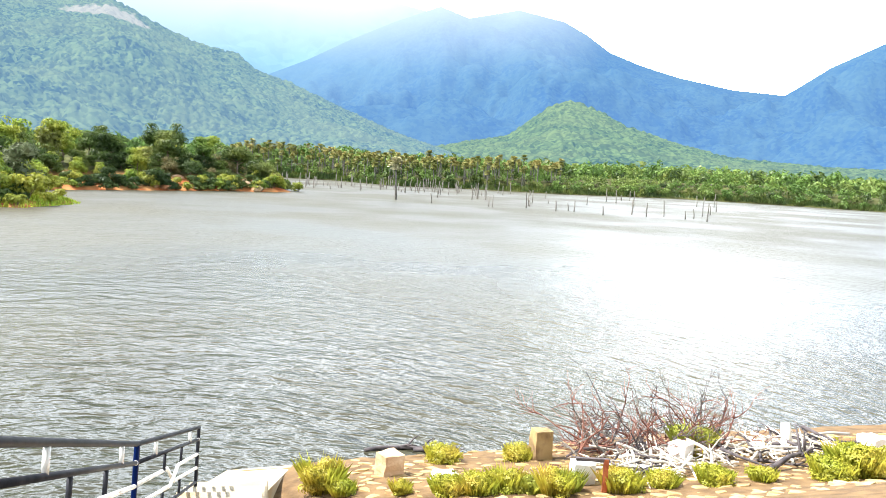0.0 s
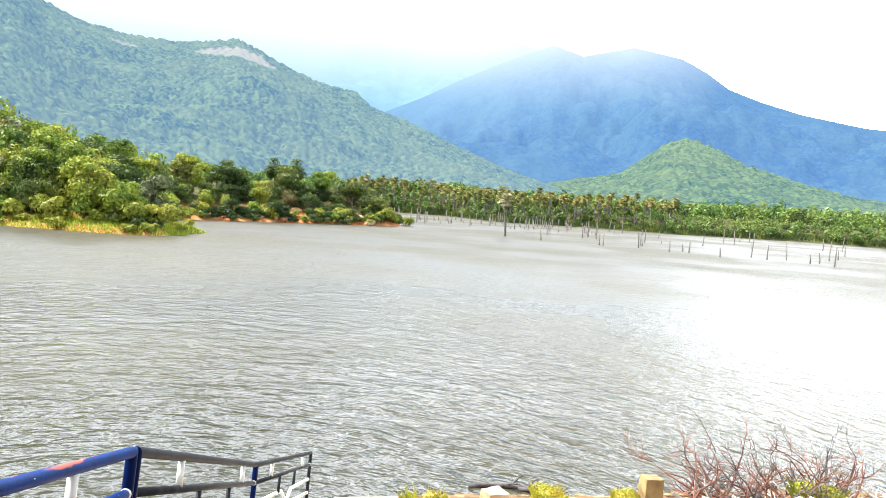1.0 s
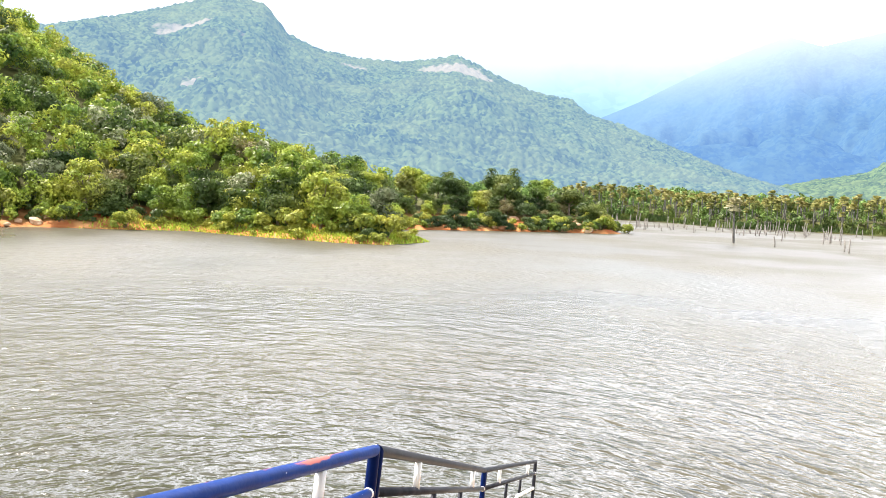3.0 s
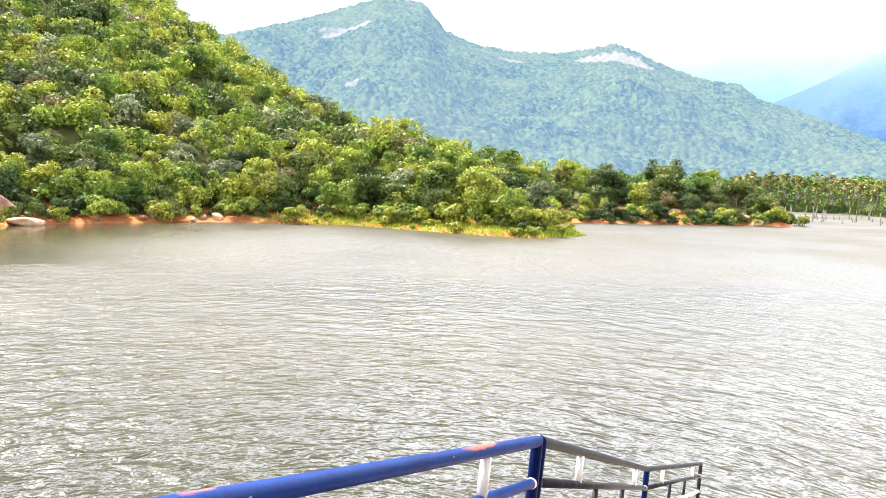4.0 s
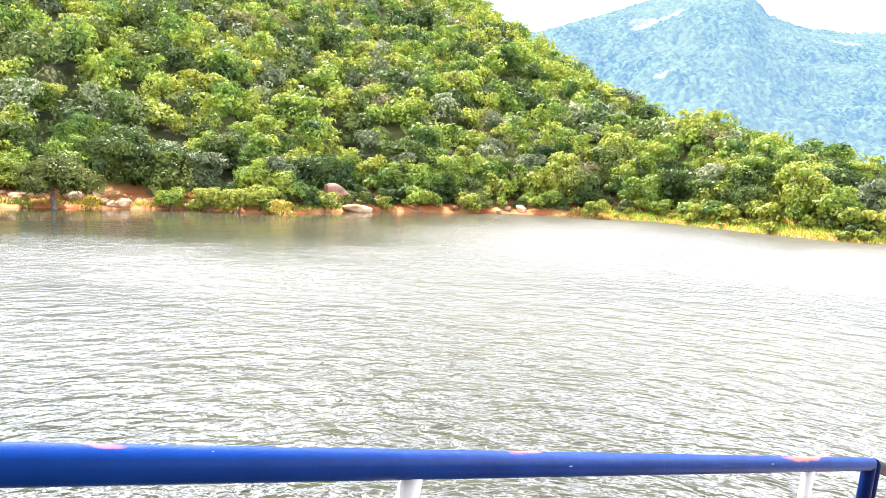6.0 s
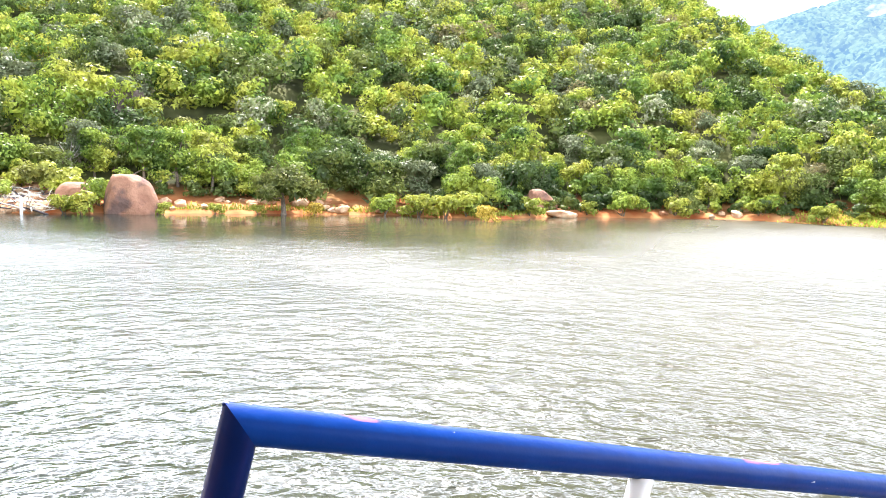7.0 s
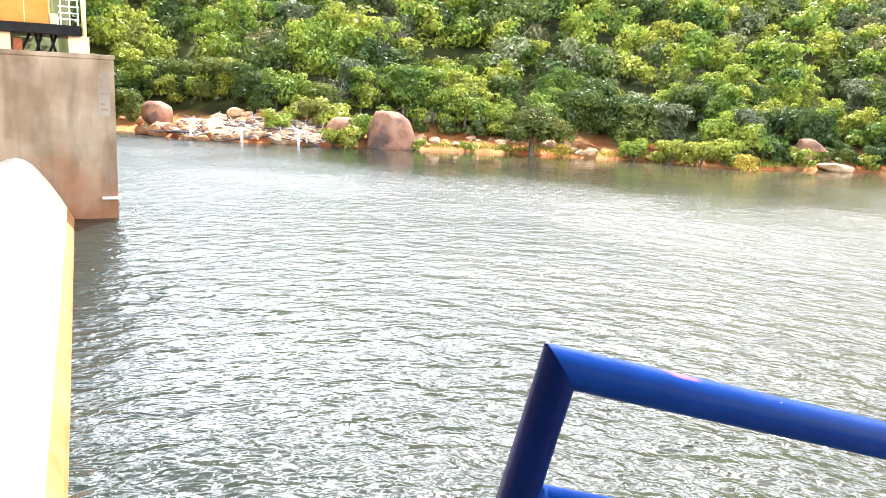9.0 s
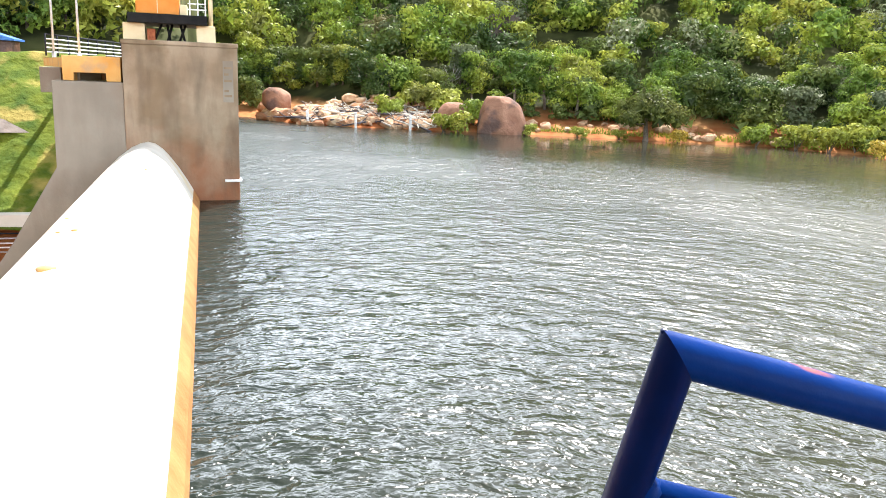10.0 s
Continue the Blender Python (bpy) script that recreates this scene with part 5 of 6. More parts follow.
def bank_rocks():
    g = random.Random(12)
    base = []
    for i in range(8):
        ob = part("rock", rock_bm(40 + i, (1, 1.15, 0.7), 0.3, 2), M_ROCK, None, "pale weathered rock lying on the red bank", False)
        tagged(ob, category="rock", group="bank rocks")
        base.append(ob)
    used = 0
    lines = [((-76.5, -27), (-77.5, -10), 200, 8.5, 0.4, 1.35), ((-78.5, -4), (-78.8, 8), 15, 4.0, 0.4, 1.2), ((-78.5, 9), (-77, 20), 11, 3.5, 0.35, 1.2), ((-76.5, 20), (-76.5, 40), 13, 3.5, 0.4, 1.3), ((-77, 40), (-72, 60), 10, 3, 0.4, 1.3),
             ((-50, 108), (-28, 135), 14, 2.5, 0.5, 1.4), ((-84, -34), (-77, -26), 16, 4.0, 0.7, 2.0)]
    for (ax, ay), (bx, by), count, deep, s0, s1 in lines:
        for _ in range(count):
            t, f = g.random(), g.random() ** 1.3 * deep
            x, y = ax + (bx - ax) * t - f, ay + (by - ay) * t + g.uniform(-.4, .4)
            z = max(0.0, float(land(np.array([x]), np.array([y]))[0]))
            ob = base[used] if used < 8 else base[g.randrange(8)].copy()
            if used >= 8:
                scene.collection.objects.link(ob)
            used += 1
            s = g.uniform(s0, s1)
            ob.location, ob.rotation_euler, ob.scale = (x, y, z + s * 0.15), (g.uniform(-.3, .3), g.uniform(-.3, .3), g.uniform(0, 6)), (s, s, s)


bank_rocks()


def log_bm(seed, length, radius, forks=2):
    g = random.Random(seed)
    pts = [(length * (t - 0.5), g.uniform(-.06, .06) * length, g.uniform(-.03, .03) * length) for t in (0, 0.3, 0.65, 1)]
    bm = tube(pts, [radius, radius * 0.9, radius * 0.7, radius * 0.35], 7)
    for _ in range(forks):
        t = g.uniform(0.3, 0.85)
        s = Vector(pts[1]).lerp(Vector(pts[3]), t)
        e = s + Vector((g.uniform(.05, .3), g.uniform(-.3, .3), g.uniform(0, .22))) * length
        tube([s, s.lerp(e, .5) + Vector((0, 0, .03 * length)), e], [radius * .5, radius * .35, radius * .12], 5, True, bm)
    return bm


def driftwood(count, seed, pick, sizes, group, label, pale=0.75):
    g = random.Random(seed)
    base = []
    for i in range(6):
        light = i < round(6 * pale)
        ob = part("driftwood", log_bm(seed + i, 1.0, 0.028), M_DRIFT if light else M_CHAR, None, ("bleached " if light else "dark wet ") + label, True)
        base.append(tagged(ob, category="driftwood", group=group))
    for k in range(count):
        ob = base[k] if k < 6 else base[g.randrange(6)].copy()
        if k >= 6:
            scene.collection.objects.link(ob)
        x, y, z = pick(g)
        s = g.uniform(*sizes)
        ob.location, ob.rotation_euler, ob.scale = (x, y, z), (g.uniform(-.2, .2), g.uniform(-.22, .22), g.uniform(0, 6.3)), (s, s, s)


def far_pile(g):
    t, f = g.random(), g.random() * 6.5
    x, y = -76.4 - f, -27 + 15 * t
    return x, y, max(0.1, float(land(np.array([x]), np.array([y]))[0])) + g.uniform(0.15, 0.7)


driftwood(140, 90, far_pile, (1.6, 4.2), "driftwood on the far bank", "driftwood log washed up among the rocks")
for k, (x, y) in enumerate(((-76.0, -14.4), (-76.3, -20.0), (-76.4, -25.0))):
    ob = part("marker_post", box((0.24, 0.24, 1.7), (0, 0, 0.65), 0.03), M_WHITE, None, "white painted marker post at the water's edge")
    tagged(ob, category="post", group="marker posts")
    ob.location, ob.rotation_euler = (x, y, 0.0), (0.03 * k, 0.05, 0.4)

pale_tree = thing("dead_tree", "pale leafless dead tree at the edge of the woods", "dead tree")
bm = bmesh.new()
g_d = random.Random(17)
tube([(0, 0, -.3), (.1, 0, 1.6), (.2, .1, 3.0)], [.16, .12, .08], 6, True, bm)
part("trunk", bm, M_DEAD, pale_tree, "", True)
for k in range(9):
    bm = bmesh.new()
    s = Vector((.1, 0, g_d.uniform(1.2, 3.0)))
    e = s + Vector((g_d.uniform(-1.6, 1.6), g_d.uniform(-1.6, 1.6), g_d.uniform(.6, 1.8)))
    tube([s, s.lerp(e, .5) + Vector((0, 0, -.15)), e], [.07, .05, .02], 5, True, bm)
    part("branch", bm, M_DEAD, pale_tree, "", True)
set_at(pale_tree, -87.5, -12.0, None, 0.0, 0.8)

# ---- the spillway ----


def prism(outline, s0, s1, bevel=0.0):
    """A solid with an outline of (q, z) from s0 to s1 along the crest."""
    bm = bmesh.new()
    a = [bm.verts.new(dam(s0, q, z)) for q, z in outline]
    b = [bm.verts.new(dam(s1, q, z)) for q, z in outline]
    k = len(outline)
    bm.faces.new(a)
    bm.faces.new(b[::-1])
    for i in range(k):
        bm.faces.new((a[(i + 1) % k], a[i], b[i], b[(i + 1) % k]))
    bmesh.ops.recalc_face_normals(bm, faces=bm.faces[:])
    if bevel:
        bmesh.ops.bevel(bm, geom=bm.edges[:], offset=bevel, segments=2, affect="EDGES", profile=0.5)
    return bm


def rect(q0, q1, z0, z1):
    return [(q0, z0), (q1, z0), (q1, z1), (q0, z1)]


crest = thing("spillway_crest", "sunlit pale concrete spillway crest with an ochre waterline", "spillway", kind="structure")
top_line = [(-0.20, 0.46), (-0.42, 0.86), (-0.75, 1.40), (-1.09, 1.86), (-1.32, 2.12), (-1.58, 2.31), (-1.85, 2.38), (-2.15, 2.31), (-2.5, 2.14), (-2.95, 1.78), (-3.4, 1.33), (-3.92, 0.77), (-4.6, -0.05), (-5.37, -1.01), (-6.4, -2.34), (-7.6, -3.89), (-9.2, -5.9), (-11.4, -8.6)]
for k in range(4):
    bay = part("bay", prism(top_line + [(-9, -9), (-0.20, -9)], 1.0 + 8.03 * k, 1.0 + 8.03 * (k + 1) - 0.012, 0.0), M_CREST, crest)
    for f in bay.data.polygons:
        f.use_smooth = abs(f.normal.dot(U)) < 0.5
    for e in bay.data.edges:
        a, b_end = (bay.data.vertices[v].co for v in e.vertices)
        e.use_edge_sharp = abs((a - b_end).dot(U)) < 0.5
part("waterline_band", prism([(-0.21, -3.0), (0.03, -3.0), (0.03, 0.0), (-0.02, 0.16), (-0.17, 0.42), (-0.21, 0.47)], 1.0, 33.09), M_RUSTEDGE, crest, "ochre-stained concrete at the waterline")
g_s = random.Random(23)
for k in range(7):
    s, q = (12.5, -1.95) if k == 0 else (g_s.uniform(7, 27), g_s.uniform(-2.6, -1.4))
    z = float(np.interp(-q, [-p[0] for p in top_line], [p[1] for p in top_line]))
    bm = bmesh.new()
    bmesh.ops.create_icosphere(bm, subdivisions=2, radius=0.13 if k == 0 else g_s.uniform(0.04, 0.07))
    for v in bm.verts:
        v.co = Vector((v.co.x * (1 + 0.5 * noise.noise(v.co * 9 + Vector((k, 0, 0)))), v.co.y * 1.2, v.co.z * 0.35))
    ob = part("mud_clod", bm, M_OCHRE, None, "small dry clod of ochre mud on the concrete crest", True)
    tagged(ob, category="mud")
    ob.location = dam(s, q, z + 0.01)

pier = thing("spillway_pier", "stained grey concrete pier at the end of the spillway", "pier", kind="structure")
part("shaft", prism(rect(-2.67, 1.64, -4, 6.12), 33.1, 37.0, 0.03), M_PIER, pier)
part("cap", prism(rect(-2.70, 1.67, 6.12, 6.30), 33.07, 37.03, 0.03), M_PIER, pier)
part("training_wall", prism([(-2.68, 4.65), (-5.19, 4.65), (-5.22, 1.35), (-6.97, -1.63), (-8.7, -4.2), (-11.6, -8.6), (-2.68, -8.6)], 33.14, 34.6, 0.02), M_WALL, pier, "paler grey concrete training wall with a raked foot")
part("ledge", prism(rect(1.05, 1.72, 0.80, 0.88), 32.85, 33.6, 0.01), M_WHITE, pier, "small white ledge above the water")
gauge = part("gauge_board", prism(rect(1.06, 1.46, 4.0, 5.62), 33.085, 33.098), M_WALL, pier, "pale painted water gauge with dark worn marks")
for k, z in enumerate((5.3, 5.05, 4.8, 4.4, 4.2, 3.5, 3.3, 2.75, 2.55, 1.9)):
    part("mark", prism(rect(1.10, 1.28 if k % 2 else 1.40, z, z + 0.09), 33.076, 33.083 if z > 4 else 33.099), M_PIER, gauge)

bridge = thing("bridge", "ochre-painted concrete bridge deck leaving the pier", "bridge", kind="structure")
part("end_beam", prism([(-4.82, 4.66), (-4.43, 4.66), (-4.43, 4.97), (-3.28, 4.97), (-3.28, 4.66), (-2.75, 4.66), (-2.75, 5.6), (-4.82, 5.6)], 33.3, 34.2, 0.015), M_OCHRE, bridge)
bm = bmesh.new()
low, high = [], []
for s, q in ((34.2, -4.85), (34.2, -2.72), (37.0, -2.72), (45.6, -5.3), (45.6, -7.6), (42, -6.7)):
    low.append(bm.verts.new(dam(s, q, 5.12)))
    high.append(bm.verts.new(dam(s, q, 5.52)))
bm.faces.new(high)
bm.faces.new(low[::-1])
for i in range(6):
    bm.faces.new((low[i], low[(i + 1) % 6], high[(i + 1) % 6], high[i]))
bmesh.ops.recalc_face_normals(bm, faces=bm.faces[:])
part("deck", bm, M_OCHRE, bridge)
part("girder", prism(rect(-6.1, -5.3, 4.1, 5.12), 36, 43, 0.02), M_WALL, bridge, "grey concrete girder under the deck")
part("girder", prism(rect(-4.4, -3.6, 4.66, 5.12), 34.6, 40, 0.02), M_WALL, bridge, "grey concrete girder under the deck")


def deck_railing(line, base, label):
    ob = thing("railing", label, "railing", "bridge railings")
    for (s0, q0), (s1, q1) in zip(line, line[1:]):
        a, b = dam(s0, q0, base), dam(s1, q1, base)
        count = max(2, round((b - a).length / 1.6))
        for i in range(count + 1):
            p = a.lerp(b, i / count)
            part("post", tube([p, p + Vector((0, 0, 1.1))], 0.045, 8), M_SLATE, ob, "", True)
        for h, mat in ((1.08, M_SLATE), (0.85, M_GALV), (0.62, M_WHITE), (0.42, M_WHITE), (0.2, M_GALV)):
            part("rail", tube([a + Vector((0, 0, h)), b + Vector((0, 0, h))], 0.04, 8), mat, ob, "", True)
    return ob


deck_railing([(45.3, -7.4), (58, -5.0)], 5.62, "white and grey pipe railing along the road past the bridge")

hoist = thing("gate_hoist", "orange gate hoist on a black platform over the pier", "hoist")
part("pedestal", prism(rect(-2.62, -1.82, 6.30, 6.94), 33.5, 34.6, 0.03), M_CREAM, hoist, "cream-painted concrete pedestal")
part("pedestal", prism(rect(0.10, 0.82, 6.30, 6.94), 33.5, 34.6, 0.03), M_CREAM, hoist, "cream-painted concrete pedestal")
part("platform", prism(rect(-2.42, 0.52, 6.945, 7.30), 33.2, 36.4, 0.02), M_BLACK, hoist, "black steel platform")
house = part("housing", prism(rect(-2.12, -0.52, 7.305, 8.5), 33.5, 35.2, 0.04), M_ORANGE, hoist, "orange sheet-metal housing")
part("seam", prism(rect(-1.34, -1.31, 7.33, 8.46), 33.488, 33.498), M_CREAM, house)
part("cover", prism(rect(-0.50, -0.22, 7.305, 7.7), 33.5, 34.6, 0.02), M_CREAM, hoist, "cream gear cover")
for q in (-0.12, 0.18, 0.46):
    part("post", prism(rect(q - 0.025, q + 0.025, 7.305, 8.3), 33.3, 33.35), M_WHITE, hoist)
for z in (7.5, 7.72, 7.95, 8.2):
    part("rail", prism(rect(-0.2, 0.50, z, z + 0.045), 33.25, 33.29), M_WHITE, hoist)
part("mast", tube([dam(33.9, 0.66, 6.945), dam(33.9, 0.66, 9.6)], 0.09, 10), M_CREAM, hoist, "cream steel mast", True)
for q0, q1 in ((-1.5, -1.2), (-1.0, -0.8), (-0.9, -1.0), (-0.55, -0.3), (-0.35, -0.5)):
    part("strut", tube([dam(33.9, q0, 6.30), dam(33.9, q1, 6.95)], 0.05, 8), M_BLACK, hoist, "", True)
part("gearbox", prism(rect(-1.75, -1.45, 6.30, 6.75), 33.7, 34.4, 0.03), M_RUST, hoist, "rusty gearbox")

turf = thing("embankment", "bright green turfed embankment beyond the spillway", "embankment", kind="structure")
gs, gq = np.meshgrid(np.linspace(40, 53, 60), np.linspace(-5.4, -60, 130), indexing="ij")
gz = np.interp(gs, [40, 42, 52, 53], [-2.4, -1.6, 5.75, 5.8]) + (fractal(gs * 0.9, gq * 0.9, 88) - 0.45) * 0.5
gv = np.stack([gs * U.x + gq * N.x, gs * U.y + gq * N.y, gz], -1).reshape(-1, 3)
ii, jj = np.meshgrid(np.arange(59), np.arange(129), indexing="ij")
ob = new("turf", mesh_from("turf", gv, np.stack([ii * 130 + jj, ii * 130 + jj + 1, (ii + 1) * 130 + jj + 1, (ii + 1) * 130 + jj], -1).reshape(-1, 4), M_LAWN, True))
ob.parent = turf
bm = bmesh.new()
rows = []
for q in np.linspace(-8.6, -40, 24):
    s0 = 45.9 + 0.5 * math.sin(q * 0.4)
    rows.append([bm.verts.new(dam(s, q, float(np.interp(s, [42, 52], [-1.6, 5.75])) + 0.24)) for s in (s0 - 0.25 * min(1, -(q + 8.6)), s0 + 0.9 * min(1, -(q + 8.6) * 0.5))])
for a, b in zip(rows, rows[1:]):
    bm.faces.new((a[0], a[1], b[1], b[0]))
part("path", bm, M_PATH, turf, "narrow gravel path across the turf")
part("toe_wall", prism(rect(-7.3, -40, -2.35, -1.75), 40.2, 40.9, 0.02), M_CREST, turf, "low pale concrete toe wall")
deck_railing([(39.6, -7.4), (39.6, -16)], -3.6, "grey pipe railing below the embankment")
for s, q, h in ((46, -7.15, 6.5), (44, -5.65, 7.0)):
    lamp = thing("lamp_post", "slim grey lamp post beside the bridge", "lamp post", "lamp posts")
    part("pole", tube([dam(s, q, 5.3), dam(s, q, 5.5 + h)], [0.07, 0.045], 8), M_GALV, lamp, "", True)
    part("base", tube([dam(s, q, 5.3), dam(s, q, 5.8)], 0.11, 10), M_GALV, lamp, "", True)
    part("arm", tube([dam(s, q, 5.4 + h), dam(s, q - 0.9, 5.6 + h)], 0.03, 6), M_GALV, lamp, "", True)
    part("lamp_head", prism(rect(q - 1.3, q - 0.85, 5.55 + h, 5.65 + h), s - 0.1, s + 0.1, 0.02), M_WHITE, lamp, "pale lamp head")
hut = thing("hut", "small site hut with a blue sheet roof", "hut")
part("wall", prism(rect(-15.0, -11.2, 5.3, 6.5), 56, 58.5, 0.02), M_BOULDER, hut, "brick-red hut wall")
part("roof", prism([(-15.3, 6.51), (-10.95, 6.51), (-10.95, 6.62), (-13.1, 7.25), (-15.3, 6.62)], 55.7, 58.8), M_BLUEROOF, hut, "blue sheet roof")
# added abutment; its dark green stands in for shade on the turf
part("abutment", prism([(-7.3, -3.2), (-3.0, -3.2), (-3.0, 5.1), (-6.6, 5.1)], 45.2, 46.6, 0.03), M_SHADE_GREEN, bridge, "added abutment under the deck's far end, dark green for the shade there")



# ---- the stair, its railing and the near bank ----
RAIL = [Vector((-1.234, 0.368, 5.067)), Vector((-1.787, 3.294, 4.345)), Vector((-2.721, 7.264, 2.83)), Vector((-3.342, 11.184, 1.61))]

stair = thing("stair", "pale concrete stair flight going down to the water", "stair", kind="structure")


def flight(a, b, count, surface, wide=1.0):
    way = Vector((b.x - a.x, b.y - a.y, 0))
    side = Vector((way.y, -way.x, 0)).normalized()
    for i in range(count):
        p, q = a + (b - a) * (i / count), a + (b - a) * ((i + 1) / count)
        z = p.z - 1.03
        bm = bmesh.new()
        ring = []
        for base, edge in ((p, -0.12), (p, wide), (q, wide), (q, -0.12)):
            ring.append(Vector((base.x, base.y, 0)) + side * edge)
        lo = [bm.verts.new((v.x, v.y, z - 1.4)) for v in ring]
        hi = [bm.verts.new((v.x, v.y, z)) for v in ring]
        bm.faces.new(hi)
        bm.faces.new(lo[::-1])
        for k in range(4):
            bm.faces.new((lo[k], lo[(k + 1) % 4], hi[(k + 1) % 4], hi[k]))
        bmesh.ops.recalc_face_normals(bm, faces=bm.faces[:])
        bmesh.ops.bevel(bm, geom=[e for e in bm.edges if all(v.co.z > z - 0.01 for v in e.verts)], offset=0.012, segments=1, affect="EDGES")
        part("step", bm, surface, stair)


flight(RAIL[0], RAIL[1], 5, M_LOW_BOUNCE)
flight(RAIL[1], RAIL[2], 9, M_STEP)
flight(RAIL[2], RAIL[3] + Vector((-0.02, 0.1, 0)), 7, M_STEP)
foot = RAIL[3] + Vector((-0.02, 0.1, 0))
bm = bmesh.new()
for x, y, z in ((foot.x - .12, foot.y, .58), (foot.x + .98, foot.y + .1, .60), (foot.x + .92, 13.9, .02), (foot.x - .2, 13.6, -.02)):
    bm.verts.new((x, y, z))
bm.verts.ensure_lookup_table()
face = bm.faces.new(bm.verts[:])
out = bmesh.ops.extrude_face_region(bm, geom=[face])
for v in [e for e in out["geom"] if isinstance(e, bmesh.types.BMVert)]:
    v.co.z -= 1.0
bmesh.ops.recalc_face_normals(bm, faces=bm.faces[:])
part("apron", bm, M_STEP, stair, "pale concrete apron running into the water")
part("platform", box((3.4, 3.6, 0.5), (0.55, -1.3, 3.72), 0.02), M_LOW_BOUNCE, stair, "dark grey concrete platform at the head of the stair")
bm = bmesh.new()
wall_line = [(-1.42, -0.7, 3.6), (-1.42, 0.3, 3.6), (-1.97, 3.28, 3.1), (-2.9, 7.24, 1.55), (-3.52, 11.2, 0.4), (-3.6, 13.4, -0.2)]
lo = [bm.verts.new((x, y, -3)) for x, y, z in wall_line] + [bm.verts.new((x + 0.5, y, -3)) for x, y, z in wall_line[::-1]]
hi = [bm.verts.new((x, y, z)) for x, y, z in wall_line] + [bm.verts.new((x + 0.5, y, z)) for x, y, z in wall_line[::-1]]
for i in range(5):
    bm.faces.new((hi[i], hi[i + 1], hi[10 - i], hi[11 - i]))
for i in range(12):
    bm.faces.new((lo[i], lo[(i + 1) % 12], hi[(i + 1) % 12], hi[i]))
bmesh.ops.recalc_face_normals(bm, faces=bm.faces[:])
# unseen wall added to block sky light from behind the railing
tagged(part("unseen_sky_wall", box((0.4, 9.0, 5.4), (2.4, -1.2, 6.1), 0.02, None), M_LOW_BOUNCE, None, "unseen added dark wall that blocks sky behind the stair head"), category="wall", kind="structure")
tagged(part("retaining_wall", bm, M_PIER, None, "stained concrete retaining wall standing in the water"), category="wall", kind="structure")


def rail_panel(a, b, paint, post_paint, label, first=0.0, last=0.0):
    """One panel: six pipes, short bars between them, and white pipes that cross in the middle."""
    ob = thing("stair_railing", label, "railing", "stair railing panels")
    along = (b - a).normalized()
    level = Vector((along.x, along.y, 0)).normalized()
    down = (along.cross(along.cross(Vector((0, 0, 1))))).normalized()
    a, b = a + along * first, b - along * last

    def at(t, drop):
        return a.lerp(b, t) + down * drop
    r = 0.0245

    def mitred(bm, point, normal):
        bmesh.ops.bisect_plane(bm, geom=bm.verts[:] + bm.edges[:] + bm.faces[:], plane_co=point, plane_no=normal, clear_outer=True)
        return bm
    bar = tube([at(0, 0) - along * r * 1.5, at(1, 0) + along * r * 1.5], r, 20)
    mitred(bar, at(0, 0), down - along)
    part("handrail", mitred(bar, at(1, 0), down + along), paint, ob, "", True)
    part("pipe", tube([at(0, 0.17), at(1, 0.17)], r * 0.86, 16), paint, ob, "", True)
    part("pipe", tube([at(0, 0.76), at(1, 0.76)], r * 0.86, 16), paint, ob, "", True)
    part("pipe", tube([at(0, 0.95), at(1, 0.95)], r * 0.86, 16), paint, ob, "", True)
    for t0, d0, t1, d1 in ((0, 0.375, 1, 0.565), (0, 0.565, 1, 0.375)):
        off = Vector((-level.y, level.x, 0)) * (0.022 if d0 < d1 else -0.022)
        part("white_pipe", tube([at(t0, d0), at(0.44, d0) + off, at(0.56, d1) + off, at(t1, d1)], r * 0.86, 14), M_WHITE, ob, "white-painted pipe bent to cross another", True)
    for t in (0.22, 0.8):
        part("white_bar", tube([at(t, 0.02), at(t, 0.16)], r * 0.8, 12), M_WHITE, ob, "short white-painted bar", True)
        part("white_bar", tube([at(t, 0.77), at(t, 0.94)], r * 0.8, 12), M_WHITE, ob, "short white-painted bar", True)
    for t in (0.36, 0.64):
        part("bar", tube([at(t, 0.18), at(t, 0.37)], r * 0.7, 10), paint, ob, "", True)
        part("bar", tube([at(t, 0.57), at(t, 0.75)], r * 0.7, 10), paint, ob, "", True)
    for t in (0, 1):
        p = at(t, 0)
        inward = along if t == 0 else -along
        part("post", mitred(tube([p - down * r * 1.5, p + down * 1.06], r, 18), p, inward - down), post_paint, ob, "", True)
        part("weld", tube([p - inward * r * 0.98 - down * r * 0.98, p, p + inward * r * 1.02 + down * r * 1.02], r * 0.16, 6), post_paint, ob, "", True)
        for d in (0.17,):
            bm = bmesh.new()
            bmesh.ops.create_uvsphere(bm, u_segments=10, v_segments=8, radius=r * 1.0, matrix=Matrix.Translation(at(t, d) + (along if t == 0 else -along) * 0.02))
            part("weld", bm, M_WHITE if t else paint, ob, "", True)
    return ob


rail_panel(RAIL[0], RAIL[1], M_BLUE, M_BLUE_SHADED, "chipped bright blue pipe railing beside the stair head", 0.0, 0.03)
rail_panel(RAIL[1], RAIL[2], M_SLATE, M_BLUE_SHADED, "dusty dark pipe railing with white bars on the stair", 0.035, 0.02)
rail_panel(RAIL[2], RAIL[3], M_SLATE, M_SLATE, "dark pipe railing with white bars near the water", 0.02, 0.0)


def near_ground(x, y):
    return float(land(np.array([x], float), np.array([y], float))[0])


def lay(ob, x, y, dz=0.0, turn=0.0, size=1.0):
    ob.location, ob.rotation_euler, ob.scale = (x, y, near_ground(x, y) + dz), (0, 0, turn), (size, size, size)
    return ob


